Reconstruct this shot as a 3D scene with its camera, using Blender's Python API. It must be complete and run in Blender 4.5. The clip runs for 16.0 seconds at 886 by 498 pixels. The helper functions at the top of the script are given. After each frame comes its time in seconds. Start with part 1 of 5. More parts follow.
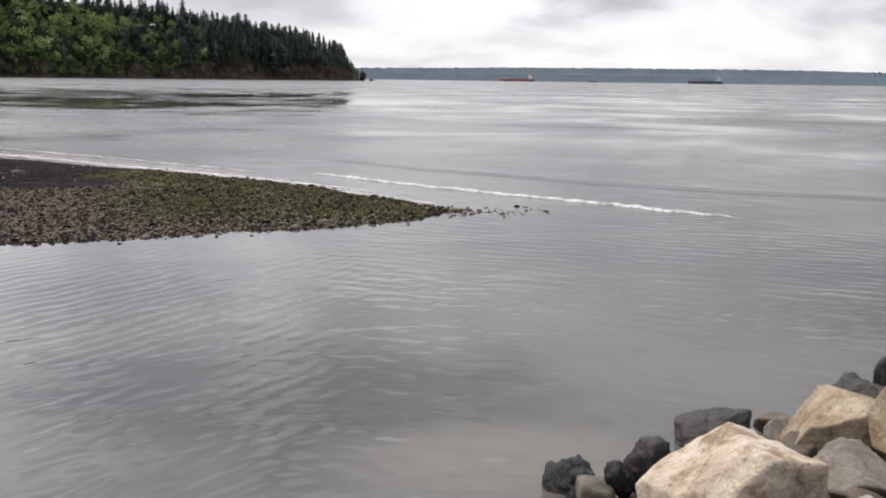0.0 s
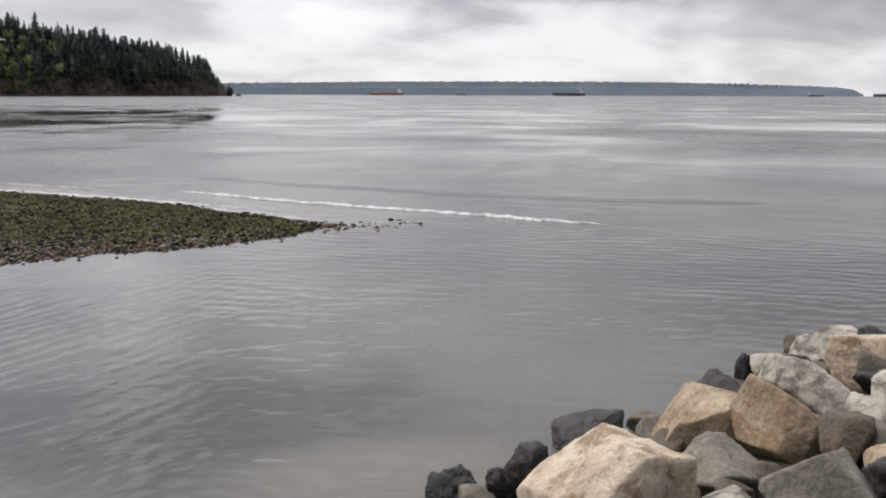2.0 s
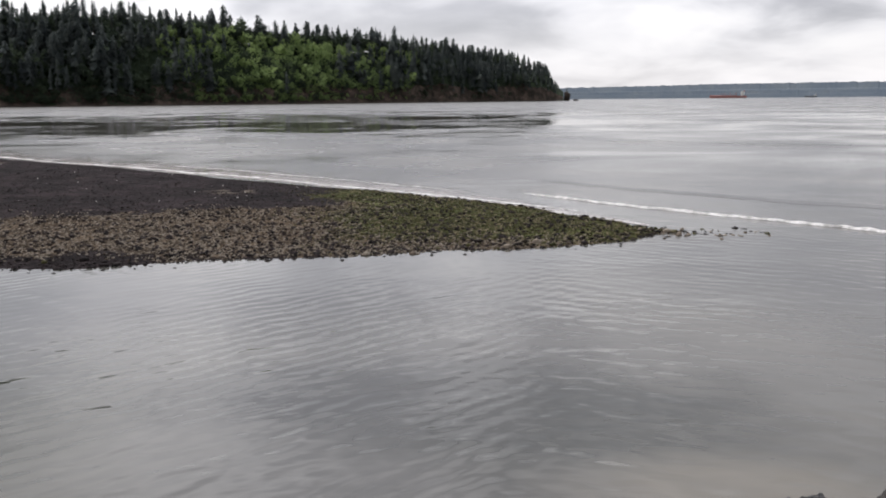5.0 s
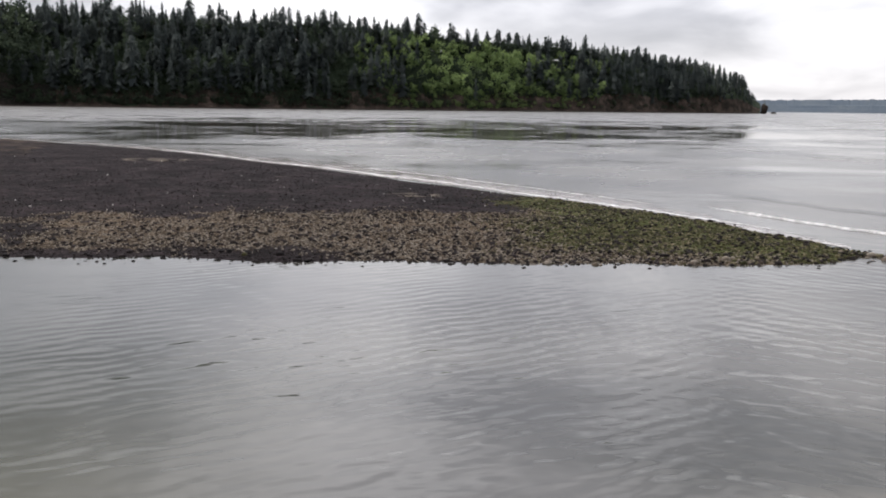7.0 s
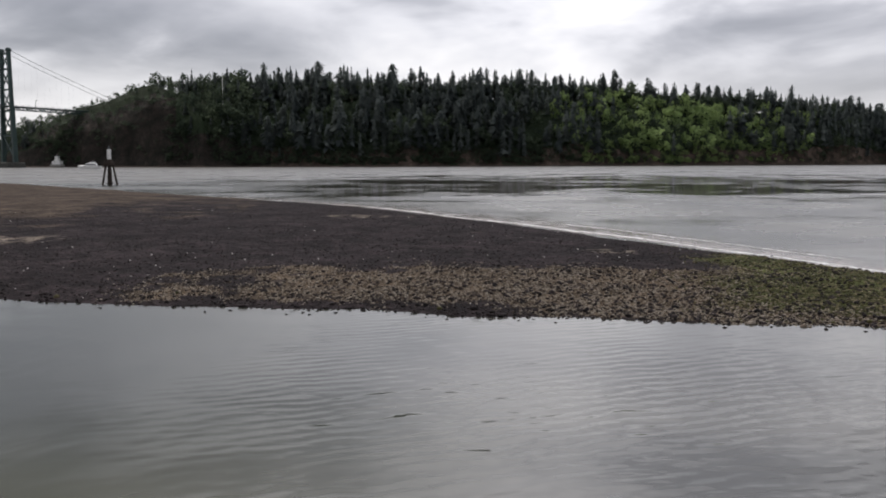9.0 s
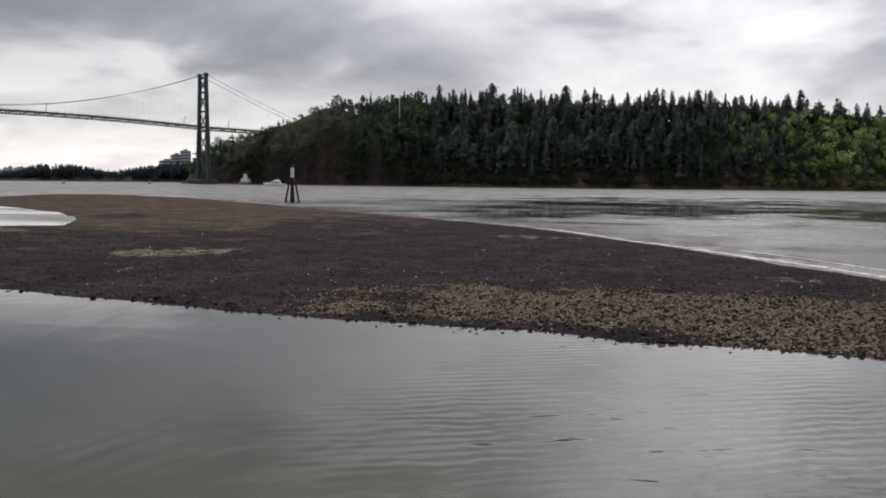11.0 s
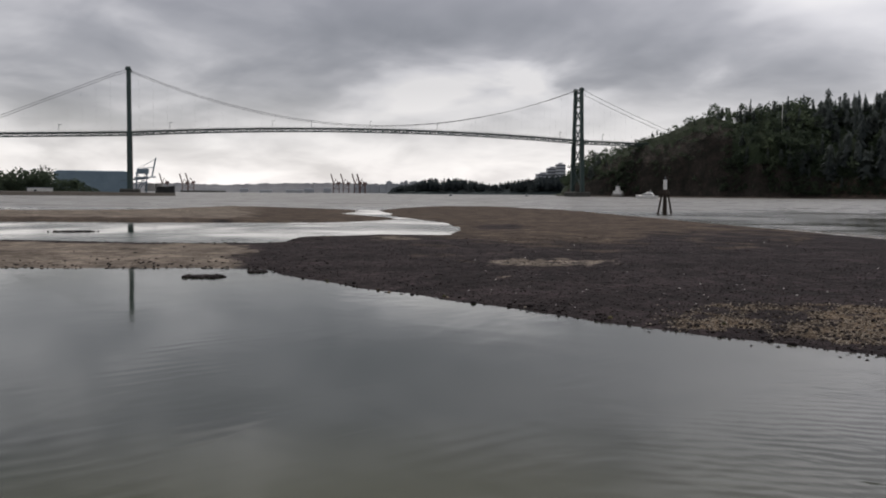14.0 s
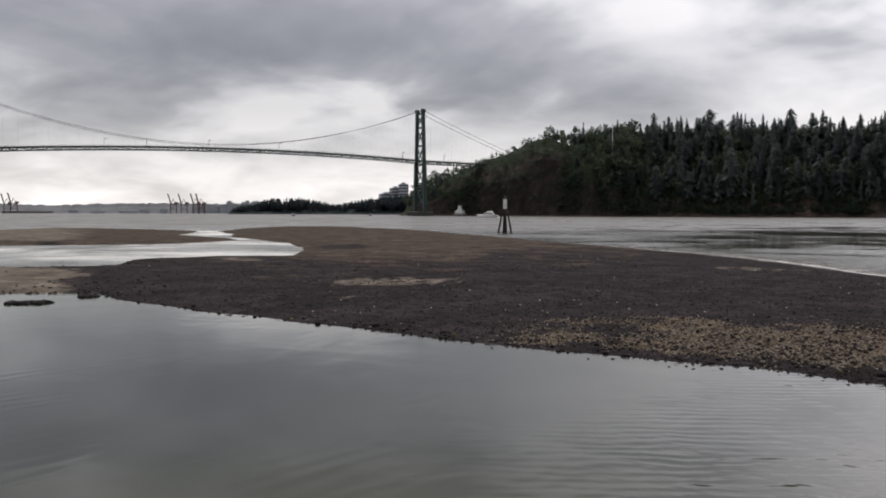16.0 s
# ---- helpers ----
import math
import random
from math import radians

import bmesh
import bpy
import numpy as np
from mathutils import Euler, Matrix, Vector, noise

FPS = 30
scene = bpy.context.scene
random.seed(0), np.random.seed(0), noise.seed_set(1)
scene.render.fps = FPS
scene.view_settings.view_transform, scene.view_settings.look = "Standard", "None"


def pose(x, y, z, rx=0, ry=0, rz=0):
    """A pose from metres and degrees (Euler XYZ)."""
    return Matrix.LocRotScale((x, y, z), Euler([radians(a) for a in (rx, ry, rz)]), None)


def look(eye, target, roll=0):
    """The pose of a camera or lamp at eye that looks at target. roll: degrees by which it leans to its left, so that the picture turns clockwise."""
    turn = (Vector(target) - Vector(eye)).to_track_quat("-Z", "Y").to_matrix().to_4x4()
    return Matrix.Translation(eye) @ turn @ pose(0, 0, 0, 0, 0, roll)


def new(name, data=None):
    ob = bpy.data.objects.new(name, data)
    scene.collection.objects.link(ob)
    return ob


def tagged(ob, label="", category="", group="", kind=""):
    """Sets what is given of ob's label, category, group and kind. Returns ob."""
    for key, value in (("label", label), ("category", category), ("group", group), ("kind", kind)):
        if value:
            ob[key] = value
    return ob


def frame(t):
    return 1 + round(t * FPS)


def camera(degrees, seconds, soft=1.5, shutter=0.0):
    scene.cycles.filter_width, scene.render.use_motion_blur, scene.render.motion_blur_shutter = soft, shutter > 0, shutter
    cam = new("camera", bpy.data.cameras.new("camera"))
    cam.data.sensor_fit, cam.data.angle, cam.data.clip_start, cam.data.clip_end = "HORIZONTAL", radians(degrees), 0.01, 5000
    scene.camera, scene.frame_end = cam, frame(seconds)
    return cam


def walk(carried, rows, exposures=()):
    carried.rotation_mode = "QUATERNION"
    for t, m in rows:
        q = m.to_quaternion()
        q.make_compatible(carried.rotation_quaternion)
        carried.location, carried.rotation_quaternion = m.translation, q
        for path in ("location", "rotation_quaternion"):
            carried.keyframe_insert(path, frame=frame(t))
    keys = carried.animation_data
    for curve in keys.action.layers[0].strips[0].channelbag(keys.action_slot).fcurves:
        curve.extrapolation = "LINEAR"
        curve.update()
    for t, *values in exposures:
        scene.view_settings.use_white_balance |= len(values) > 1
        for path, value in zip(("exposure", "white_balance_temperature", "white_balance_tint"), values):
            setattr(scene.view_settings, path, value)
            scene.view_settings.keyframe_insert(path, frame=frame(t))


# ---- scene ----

# ---- camera and its turn: seconds, heading, tilt, lean, sideways drift ----
EYE = 3.0
cam = camera(51.27, 16.0, soft=1.9)
TURN = [
    (0.0, -2.48, -10.40, 0.74, 0.000),
    (0.5, -6.72, -9.99, 0.52, 0.000),
    (1.0, -11.40, -9.57, 0.60, 0.000),
    (1.5, -12.71, -9.29, 0.57, 0.000),
    (2.0, -10.33, -9.50, 0.18, 0.000),
    (2.5, -5.23, -9.62, -0.10, 0.045),
    (3.0, -1.69, -9.70, 0.38, 0.070),
    (3.5, 2.49, -9.52, 0.55, 0.110),
    (4.0, 5.55, -9.68, 0.30, 0.140),
    (4.5, 7.14, -9.43, -0.50, 0.170),
    (5.0, 10.16, -9.18, -0.51, 0.200),
    (7.5, 24.52, -8.11, 0.66, 0.250),
    (8.0, 27.92, -6.91, 0.45, 0.250),
    (8.5, 30.98, -5.87, -0.01, 0.250),
    (9.0, 33.48, -5.30, -0.15, 0.250),
    (11.5, 48.67, -3.82, 0.42, 0.250),
    (12.0, 54.49, -3.60, -0.07, 0.250),
    (12.5, 59.66, -3.54, -0.56, 0.250),
    (13.0, 63.70, -3.84, -0.61, 0.250),
    (13.5, 66.34, -3.81, 0.05, 0.250),
    (14.0, 66.74, -3.48, 0.35, 0.250),
    (14.5, 65.18, -2.96, 0.16, 0.250),
    (15.0, 62.80, -2.39, 0.08, 0.250),
    (15.5, 60.28, -1.86, -0.05, 0.250),
    (16.0, 57.09, -2.22, 0.12, 0.250),
]


def eye_and_target(yaw, tilt, drift):
    y, p = radians(yaw), radians(tilt)
    eye = Vector((-drift, -drift * 0.1, EYE))
    return eye, eye + Vector((-math.sin(y) * math.cos(p), math.cos(y) * math.cos(p), math.sin(p)))


walk(cam, [(t, look(*eye_and_target(yaw, tilt, drift), roll)) for t, yaw, tilt, roll, drift in TURN],
     exposures=[(0, 0.60, 6480, 14), (1.5, 0.46, 6480, 14), (5, 0.52, 6480, 14), (7.5, 0.65, 6480, 14), (8.5, 0.34, 6480, 14), (9, 0.35, 6480, 14), (11.5, 0.24, 6600, 14), (14, 0.18, 6600, 14), (16, 0.22, 6600, 14)])

# ---- world: a bright overcast with broken cloud, and a wide soft sun behind it ----
SUN_AZ, SUN_EL = 74.0, 54.0
BRIGHT_AZ = 19.0


def ring(az, d, z=0.0):
    """A place by its bearing (degrees, anticlockwise from +y) and its distance from the standing point."""
    a = radians(az)
    return Vector((-math.sin(a) * d, math.cos(a) * d, z))


def math_node(nt, op, a, b=None, clamp=False):
    n = nt.nodes.new("ShaderNodeMath")
    n.operation, n.use_clamp = op, clamp
    for i, v in enumerate((a, b)):
        if v is None:
            continue
        if isinstance(v, (int, float)):
            n.inputs[i].default_value = v
        else:
            nt.links.new(v, n.inputs[i])
    return n.outputs[0]


def ramp(nt, fac, stops):
    n = nt.nodes.new("ShaderNodeValToRGB")
    el = n.color_ramp.elements
    while len(el) < len(stops):
        el.new(0.5)
    for e, (at, c) in zip(el, stops):
        e.position = at
        e.color = (c, c, c, 1) if isinstance(c, (int, float)) else (*c, 1)
    nt.links.new(fac, n.inputs[0])
    return n.outputs[0]


def mix(nt, fac, a, b, blend="MIX"):
    n = nt.nodes.new("ShaderNodeMix")
    n.data_type, n.blend_type = "RGBA", blend
    for i, v in ((0, fac), (6, a), (7, b)):
        if isinstance(v, (int, float)):
            n.inputs[i].default_value = v if i == 0 else (v, v, v, 1)
        elif isinstance(v, tuple):
            n.inputs[i].default_value = (*v, 1)
        else:
            nt.links.new(v, n.inputs[i])
    return n.outputs[2]


def noise_tex(nt, vec, scale, detail=4.0, rough=0.55, stretch=None, turn=0.0, distort=0.0):
    if stretch:
        mp = nt.nodes.new("ShaderNodeMapping")
        mp.vector_type = "TEXTURE"
        mp.inputs["Scale"].default_value = [1 / k for k in stretch]
        mp.inputs["Rotation"].default_value = (0, 0, radians(turn))
        nt.links.new(vec, mp.inputs[0])
        vec = mp.outputs[0]
    n = nt.nodes.new("ShaderNodeTexNoise")
    n.inputs["Scale"].default_value, n.inputs["Detail"].default_value = scale, detail
    n.inputs["Roughness"].default_value, n.inputs["Distortion"].default_value = rough, distort
    nt.links.new(vec, n.inputs["Vector"])
    return n.outputs[0]


world = bpy.data.worlds.new("overcast")
scene.world = world
world.use_nodes = True
wt = world.node_tree
wt.nodes.clear()
sky = wt.nodes.new("ShaderNodeTexSky")
sky.sky_type, sky.sun_disc = "NISHITA", False
sky.sun_elevation, sky.sun_rotation = radians(SUN_EL), radians(-SUN_AZ)
way = wt.nodes.new("ShaderNodeTexCoord").outputs["Generated"]
xyz = wt.nodes.new("ShaderNodeSeparateXYZ")
wt.links.new(way, xyz.inputs[0])
up = math_node(wt, "MAXIMUM", xyz.outputs[2], 0.0)
flat = math_node(wt, "ADD", up, 0.27)
u, v = math_node(wt, "DIVIDE", xyz.outputs[0], flat), math_node(wt, "DIVIDE", xyz.outputs[1], flat)
uv = wt.nodes.new("ShaderNodeCombineXYZ")
wt.links.new(u, uv.inputs[0]), wt.links.new(v, uv.inputs[1])
uv.inputs[2].default_value = 4.7
turned = wt.nodes.new("ShaderNodeMapping")
turned.inputs["Rotation"].default_value = (0, 0, radians(-9))
wt.links.new(uv.outputs[0], turned.inputs[0])
big = noise_tex(wt, turned.outputs[0], 1.25, 4, 0.5, distort=0.35)
small = noise_tex(wt, turned.outputs[0], 2.7, 5, 0.5, distort=0.3)
cover = math_node(wt, "ADD", math_node(wt, "MULTIPLY", big, 0.72), math_node(wt, "ADD", math_node(wt, "MULTIPLY", small, 0.34), -0.035))
# cloud banks and thin places of this sky, four of them added out of view: bearing, height, half widths in degrees,
# thickness
BANKS = [(-12, 6.2, 9, 1.7, 0.10), (-33, 5.0, 6, 2.0, 0.04), (50, 8.6, 8, 2.4, 0.06), (67, 9.6, 10, 2.4, 0.08), (62.5, 5.2, 4.5, 1.5, -0.12), (44, 12.0, 6, 4.0, -0.12),
         # the four from 22 to 25 degrees are unseen, added to darken water reflections
         (30, 7.5, 13, 6, -0.09), (13, 7.5, 10, 5, -0.12), (86, 8.0, 9, 5.0, 0.06), (11, 25, 15, 9, 0.11), (72, 24, 16, 9, 0.08), (49, 24, 11, 9, 0.13), (86, 22, 10, 9, 0.10)]
DEG = 180 / math.pi
sky_az = math_node(wt, "MULTIPLY", math_node(wt, "ARCTAN2", math_node(wt, "MULTIPLY", xyz.outputs[0], -1.0), xyz.outputs[1]), DEG)
sky_el = math_node(wt, "MULTIPLY", math_node(wt, "ARCSINE", xyz.outputs[2]), DEG)
ruffle = noise_tex(wt, turned.outputs[0], 2.2, 4, 0.55)
sky_az = math_node(wt, "ADD", sky_az, math_node(wt, "MULTIPLY", math_node(wt, "SUBTRACT", ruffle, 0.5), 16.0))
sky_el = math_node(wt, "ADD", sky_el, math_node(wt, "MULTIPLY", math_node(wt, "SUBTRACT", small, 0.5), 7.0))
for b_az, b_el, w_az, w_el, thick in BANKS:
    da = math_node(wt, "DIVIDE", math_node(wt, "SUBTRACT", sky_az, b_az), w_az)
    de = math_node(wt, "DIVIDE", math_node(wt, "SUBTRACT", sky_el, b_el), w_el)
    r2 = math_node(wt, "ADD", math_node(wt, "MULTIPLY", da, da), math_node(wt, "MULTIPLY", de, de))
    cover = math_node(wt, "ADD", cover, math_node(wt, "MULTIPLY", math_node(wt, "EXPONENT", math_node(wt, "MULTIPLY", r2, -1.0)), thick))
cloud = ramp(wt, cover, [(0.37, (0.70, 0.70, 0.695)), (0.445, (0.56, 0.565, 0.58)), (0.52, (0.36, 0.365, 0.385)), (0.585, (0.27, 0.275, 0.295)), (0.70, (0.17, 0.175, 0.19))])
sun_way = Vector((-math.sin(radians(SUN_AZ)) * math.cos(radians(SUN_EL)), math.cos(radians(SUN_AZ)) * math.cos(radians(SUN_EL)), math.sin(radians(SUN_EL))))
dot = wt.nodes.new("ShaderNodeVectorMath")
dot.operation = "DOT_PRODUCT"
wt.links.new(way, dot.inputs[0])
thin_cloud = Vector((-math.sin(radians(BRIGHT_AZ)) * 0.64, math.cos(radians(BRIGHT_AZ)) * 0.64, 0.768))
dot.inputs[1].default_value = thin_cloud
glow = math_node(wt, "POWER", math_node(wt, "MAXIMUM", dot.outputs["Value"], 0.0), 10.0)
zen = math_node(wt, "MULTIPLY", up, 0.42)
side = wt.nodes.new("ShaderNodeVectorMath")
side.operation = "DOT_PRODUCT"
wt.links.new(way, side.inputs[0])
side.inputs[1].default_value = (thin_cloud.x, thin_cloud.y, 0.0)
broad = math_node(wt, "POWER", math_node(wt, "MAXIMUM", math_node(wt, "MULTIPLY", side.outputs["Value"], 1.5), 0.0), 2.8)
gain = math_node(wt, "ADD", math_node(wt, "ADD", math_node(wt, "MULTIPLY", glow, 4.3), zen), math_node(wt, "ADD", math_node(wt, "MULTIPLY", broad, 0.25), 0.77))
low = math_node(wt, "SUBTRACT", 1.0, math_node(wt, "MULTIPLY", up, 9.0), clamp=True)
over = mix(wt, 1.0, cloud, gain, "MULTIPLY")
over = mix(wt, math_node(wt, "MULTIPLY", low, ramp(wt, small, [(0.38, 1.0), (0.60, 0.60)])), over, ramp(wt, math_node(wt, "MULTIPLY", xyz.outputs[0], -1.0), [(0.15, (0.73, 0.73, 0.73)), (0.75, (1.0, 1.0, 0.985))]))
skyc = mix(wt, 1.0, sky.outputs[0], 0.10, "MULTIPLY")
both = mix(wt, 0.90, skyc, over)
bg = wt.nodes.new("ShaderNodeBackground")
bg.inputs["Strength"].default_value = 1.0
wt.links.new(both, bg.inputs["Color"])
wo = wt.nodes.new("ShaderNodeOutputWorld")
wt.links.new(bg.outputs[0], wo.inputs[0])

lamp = bpy.data.lights.new("sun", "SUN")
lamp.energy, lamp.angle, lamp.color = 1.5, radians(20), (1.0, 0.95, 0.87)
sun = new("sun", lamp)
sun.matrix_world = look(sun_way * 100, (0, 0, 0))

# ---- materials ----


def material(name):
    m = bpy.data.materials.new(name)
    m.use_nodes = True
    nt = m.node_tree
    bsdf = nt.nodes["Principled BSDF"]
    return m, nt, bsdf


def position(nt, own=False):
    if own:
        return nt.nodes.new("ShaderNodeTexCoord").outputs["Object"]
    return nt.nodes.new("ShaderNodeNewGeometry").outputs["Position"]


def bump(nt, bsdf, height, strength, dist):
    b = nt.nodes.new("ShaderNodeBump")
    b.inputs["Strength"].default_value, b.inputs["Distance"].default_value = strength, dist
    nt.links.new(height, b.inputs["Height"])
    nt.links.new(b.outputs[0], bsdf.inputs["Normal"])
    return b


def surface(name, stops, scale, rough=0.8, relief=0.3, depth=0.02, fine=7.0, metal=0.0, own=False, island=0.0, per_object=0.0):
    """A grained surface: a colour ramp over two scales of noise, with stains in the gloss and fine relief."""
    m, nt, b = material(name)
    pos = position(nt, own)
    n1 = noise_tex(nt, pos, scale, 5)
    n2 = noise_tex(nt, pos, scale * fine, 4, 0.6)
    f = math_node(nt, "ADD", math_node(nt, "MULTIPLY", n1, 0.62), math_node(nt, "MULTIPLY", n2, 0.38))
    if island:
        r = nt.nodes.new("ShaderNodeNewGeometry").outputs["Random Per Island"]
        f = math_node(nt, "ADD", f, math_node(nt, "MULTIPLY", math_node(nt, "SUBTRACT", r, 0.5), island))
    if per_object:
        r = nt.nodes.new("ShaderNodeObjectInfo").outputs["Random"]
        f = math_node(nt, "ADD", f, math_node(nt, "MULTIPLY", math_node(nt, "SUBTRACT", r, 0.5), per_object))
    nt.links.new(ramp(nt, f, stops), b.inputs["Base Color"])
    rr = math_node(nt, "ADD", math_node(nt, "MULTIPLY", n2, 0.25), rough - 0.12)
    nt.links.new(rr, b.inputs["Roughness"])
    b.inputs["Metallic"].default_value = metal
    b.inputs["Specular IOR Level"].default_value = 0.5 if rough < 0.7 else 0.1
    if relief:
        bump(nt, b, n2, relief, depth)
    return m


def foliage(name, dark, light):
    m, nt, b = material(name)
    pos = position(nt)
    tint = nt.nodes.new("ShaderNodeAttribute")
    tint.attribute_name = "tint"
    n1 = noise_tex(nt, pos, 0.25, 3)
    r = nt.nodes.new("ShaderNodeNewGeometry").outputs["Random Per Island"]
    f = math_node(nt, "ADD", math_node(nt, "MULTIPLY", tint.outputs["Fac"], 0.5),
                  math_node(nt, "ADD", math_node(nt, "MULTIPLY", n1, 0.25), math_node(nt, "MULTIPLY", r, 0.25)))
    nt.links.new(ramp(nt, f, [(0.2, dark), (0.8, light)]), b.inputs["Base Color"])
    b.inputs["Roughness"].default_value = 0.75
    b.inputs["Specular IOR Level"].default_value = 0.03
    thin = nt.nodes.new("ShaderNodeBsdfTranslucent")
    nt.links.new(b.inputs["Base Color"].links[0].from_socket, thin.inputs["Color"])
    both = nt.nodes.new("ShaderNodeMixShader")
    both.inputs[0].default_value = 0.5
    nt.links.new(b.outputs[0], both.inputs[1])
    nt.links.new(thin.outputs[0], both.inputs[2])
    nt.links.new(both.outputs[0], nt.nodes["Material Output"].inputs["Surface"])
    return m


# needle and maple colours are raised to stand in for distance haze
M_CONIFER = foliage("conifer_needles", (0.078, 0.095, 0.096), (0.158, 0.182, 0.166))
M_LEAF = foliage("maple_leaves", (0.150, 0.215, 0.090), (0.320, 0.420, 0.165))
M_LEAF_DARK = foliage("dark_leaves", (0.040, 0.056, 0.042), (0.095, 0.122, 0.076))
# bluer than the near woods: haze of the far point put in the colour
M_FAR_TREE = foliage("hazed_needles", (0.050, 0.064, 0.070), (0.085, 0.104, 0.106))
M_FAR_FLOOR = surface("hazed_forest_floor", [(0.3, (0.022, 0.030, 0.032)), (0.7, (0.040, 0.052, 0.052))], 0.05, 0.95, 0.0)
M_BARK = surface("bark", [(0.3, (0.05, 0.04, 0.03)), (0.7, (0.12, 0.10, 0.08))], 0.8)
M_CLIFF = surface("red_brown_cliff", [(0.3, (0.0112, 0.012, 0.0088)), (0.46, (0.0462, 0.0381, 0.0299)), (0.58, (0.100, 0.074, 0.059)), (0.7, (0.205, 0.155, 0.122))], 0.13, 0.95, 1.0, 2.0, fine=5)
M_BLUFF = surface("dark_mossy_bluff", [(0.3, (0.010, 0.012, 0.009)), (0.46, (0.022, 0.021, 0.017)), (0.58, (0.042, 0.034, 0.029)), (0.72, (0.085, 0.070, 0.060))], 0.12, 0.95, 1.0, 2.0, fine=5)
M_PIER = surface("dark_wet_concrete", [(0.3, (0.045, 0.047, 0.043)), (0.7, (0.10, 0.10, 0.09))], 0.3, 0.85, 0.3, 0.1)
M_HILL = surface("forest_floor", [(0.3, (0.015, 0.022, 0.014)), (0.7, (0.035, 0.05, 0.025))], 0.06, 0.95, 0.5, 1.0)
M_GRASS = surface("grass_slope", [(0.3, (0.010, 0.016, 0.008)), (0.7, (0.022, 0.031, 0.014))], 0.12, 0.95, 0.5, 0.5)
M_SHORE_ROCK = surface("dark_shore_rock", [(0.3, (0.022, 0.018, 0.015)), (0.7, (0.075, 0.058, 0.048))], 0.15, 0.85, 0.6, 0.6)
# distance haze is put into the base colours of these two far shores
M_FAR_HILL = surface("hazed_wooded_hill", [(0.3, (0.0943, 0.123, 0.1558)), (0.5, (0.1189, 0.1476, 0.1763)), (0.7, (0.1558, 0.1804, 0.1968))], 0.006, 0.95, 0.2, 4.0, fine=9)
M_FAR_LAND = surface("hazed_grey_land", [(0.3, (0.115, 0.12, 0.13)), (0.7, (0.19, 0.195, 0.20))], 0.012, 0.95, 0.2, 3.0)
# green paint darkened to stand in for the backlit silhouette
M_STEEL_GREEN = surface("green_bridge_paint", [(0.3, (0.018, 0.0372, 0.0348)), (0.7, (0.033, 0.063, 0.0588))], 0.12, 0.6, 0.1, 0.05)
M_CABLE = surface("grey_cable", [(0.3, (0.10, 0.11, 0.11)), (0.7, (0.16, 0.17, 0.17))], 0.2, 0.6, 0.0)
M_CONCRETE = surface("concrete", [(0.3, (0.20, 0.195, 0.18)), (0.7, (0.36, 0.35, 0.33))], 0.25, 0.85, 0.3, 0.05)
M_PILE = surface("tarred_timber", [(0.3, (0.020, 0.016, 0.014)), (0.7, (0.07, 0.055, 0.045))], 1.2, 0.8, 0.6, 0.04)
M_WHITE = surface("white_paint", [(0.3, (0.62, 0.62, 0.60)), (0.6, (0.80, 0.80, 0.78))], 0.8, 0.5, 0.0)
M_BLUE_SHED = surface("blue_grey_cladding", [(0.3, (0.1463, 0.2048, 0.2535)), (0.7, (0.2145, 0.2828, 0.3315))], 0.05, 0.7, 0.1, 0.1)
M_BLUE_STEEL = surface("blue_steel", [(0.3, (0.10, 0.15, 0.19)), (0.7, (0.17, 0.23, 0.27))], 0.2, 0.6, 0.0)
M_RED_STEEL = surface("faded_red_crane_steel", [(0.3, (0.11, 0.065, 0.058)), (0.7, (0.16, 0.10, 0.09))], 0.2, 0.6, 0.0)
# red paled towards grey: haze over the distance mixed into the paint
M_RED_HULL = surface("hazed_red_hull", [(0.3, (0.30, 0.12, 0.105)), (0.7, (0.40, 0.18, 0.155))], 0.05, 0.6, 0.0)
M_DARK_HULL = surface("dark_hull", [(0.3, (0.07, 0.085, 0.10)), (0.7, (0.12, 0.135, 0.15))], 0.05, 0.6, 0.0)
M_BLACK_HULL = surface("black_barge_steel", [(0.3, (0.02, 0.02, 0.022)), (0.7, (0.05, 0.05, 0.05))], 0.2, 0.7, 0.0)
M_GLASS_DARK = surface("dark_window", [(0.3, (0.05, 0.06, 0.07)), (0.7, (0.09, 0.10, 0.11))], 0.5, 0.2, 0.0)
M_TOWER_WALL = surface("far_building_wall", [(0.3, (0.30, 0.32, 0.35)), (0.7, (0.38, 0.40, 0.42))], 0.05, 0.8, 0.0)

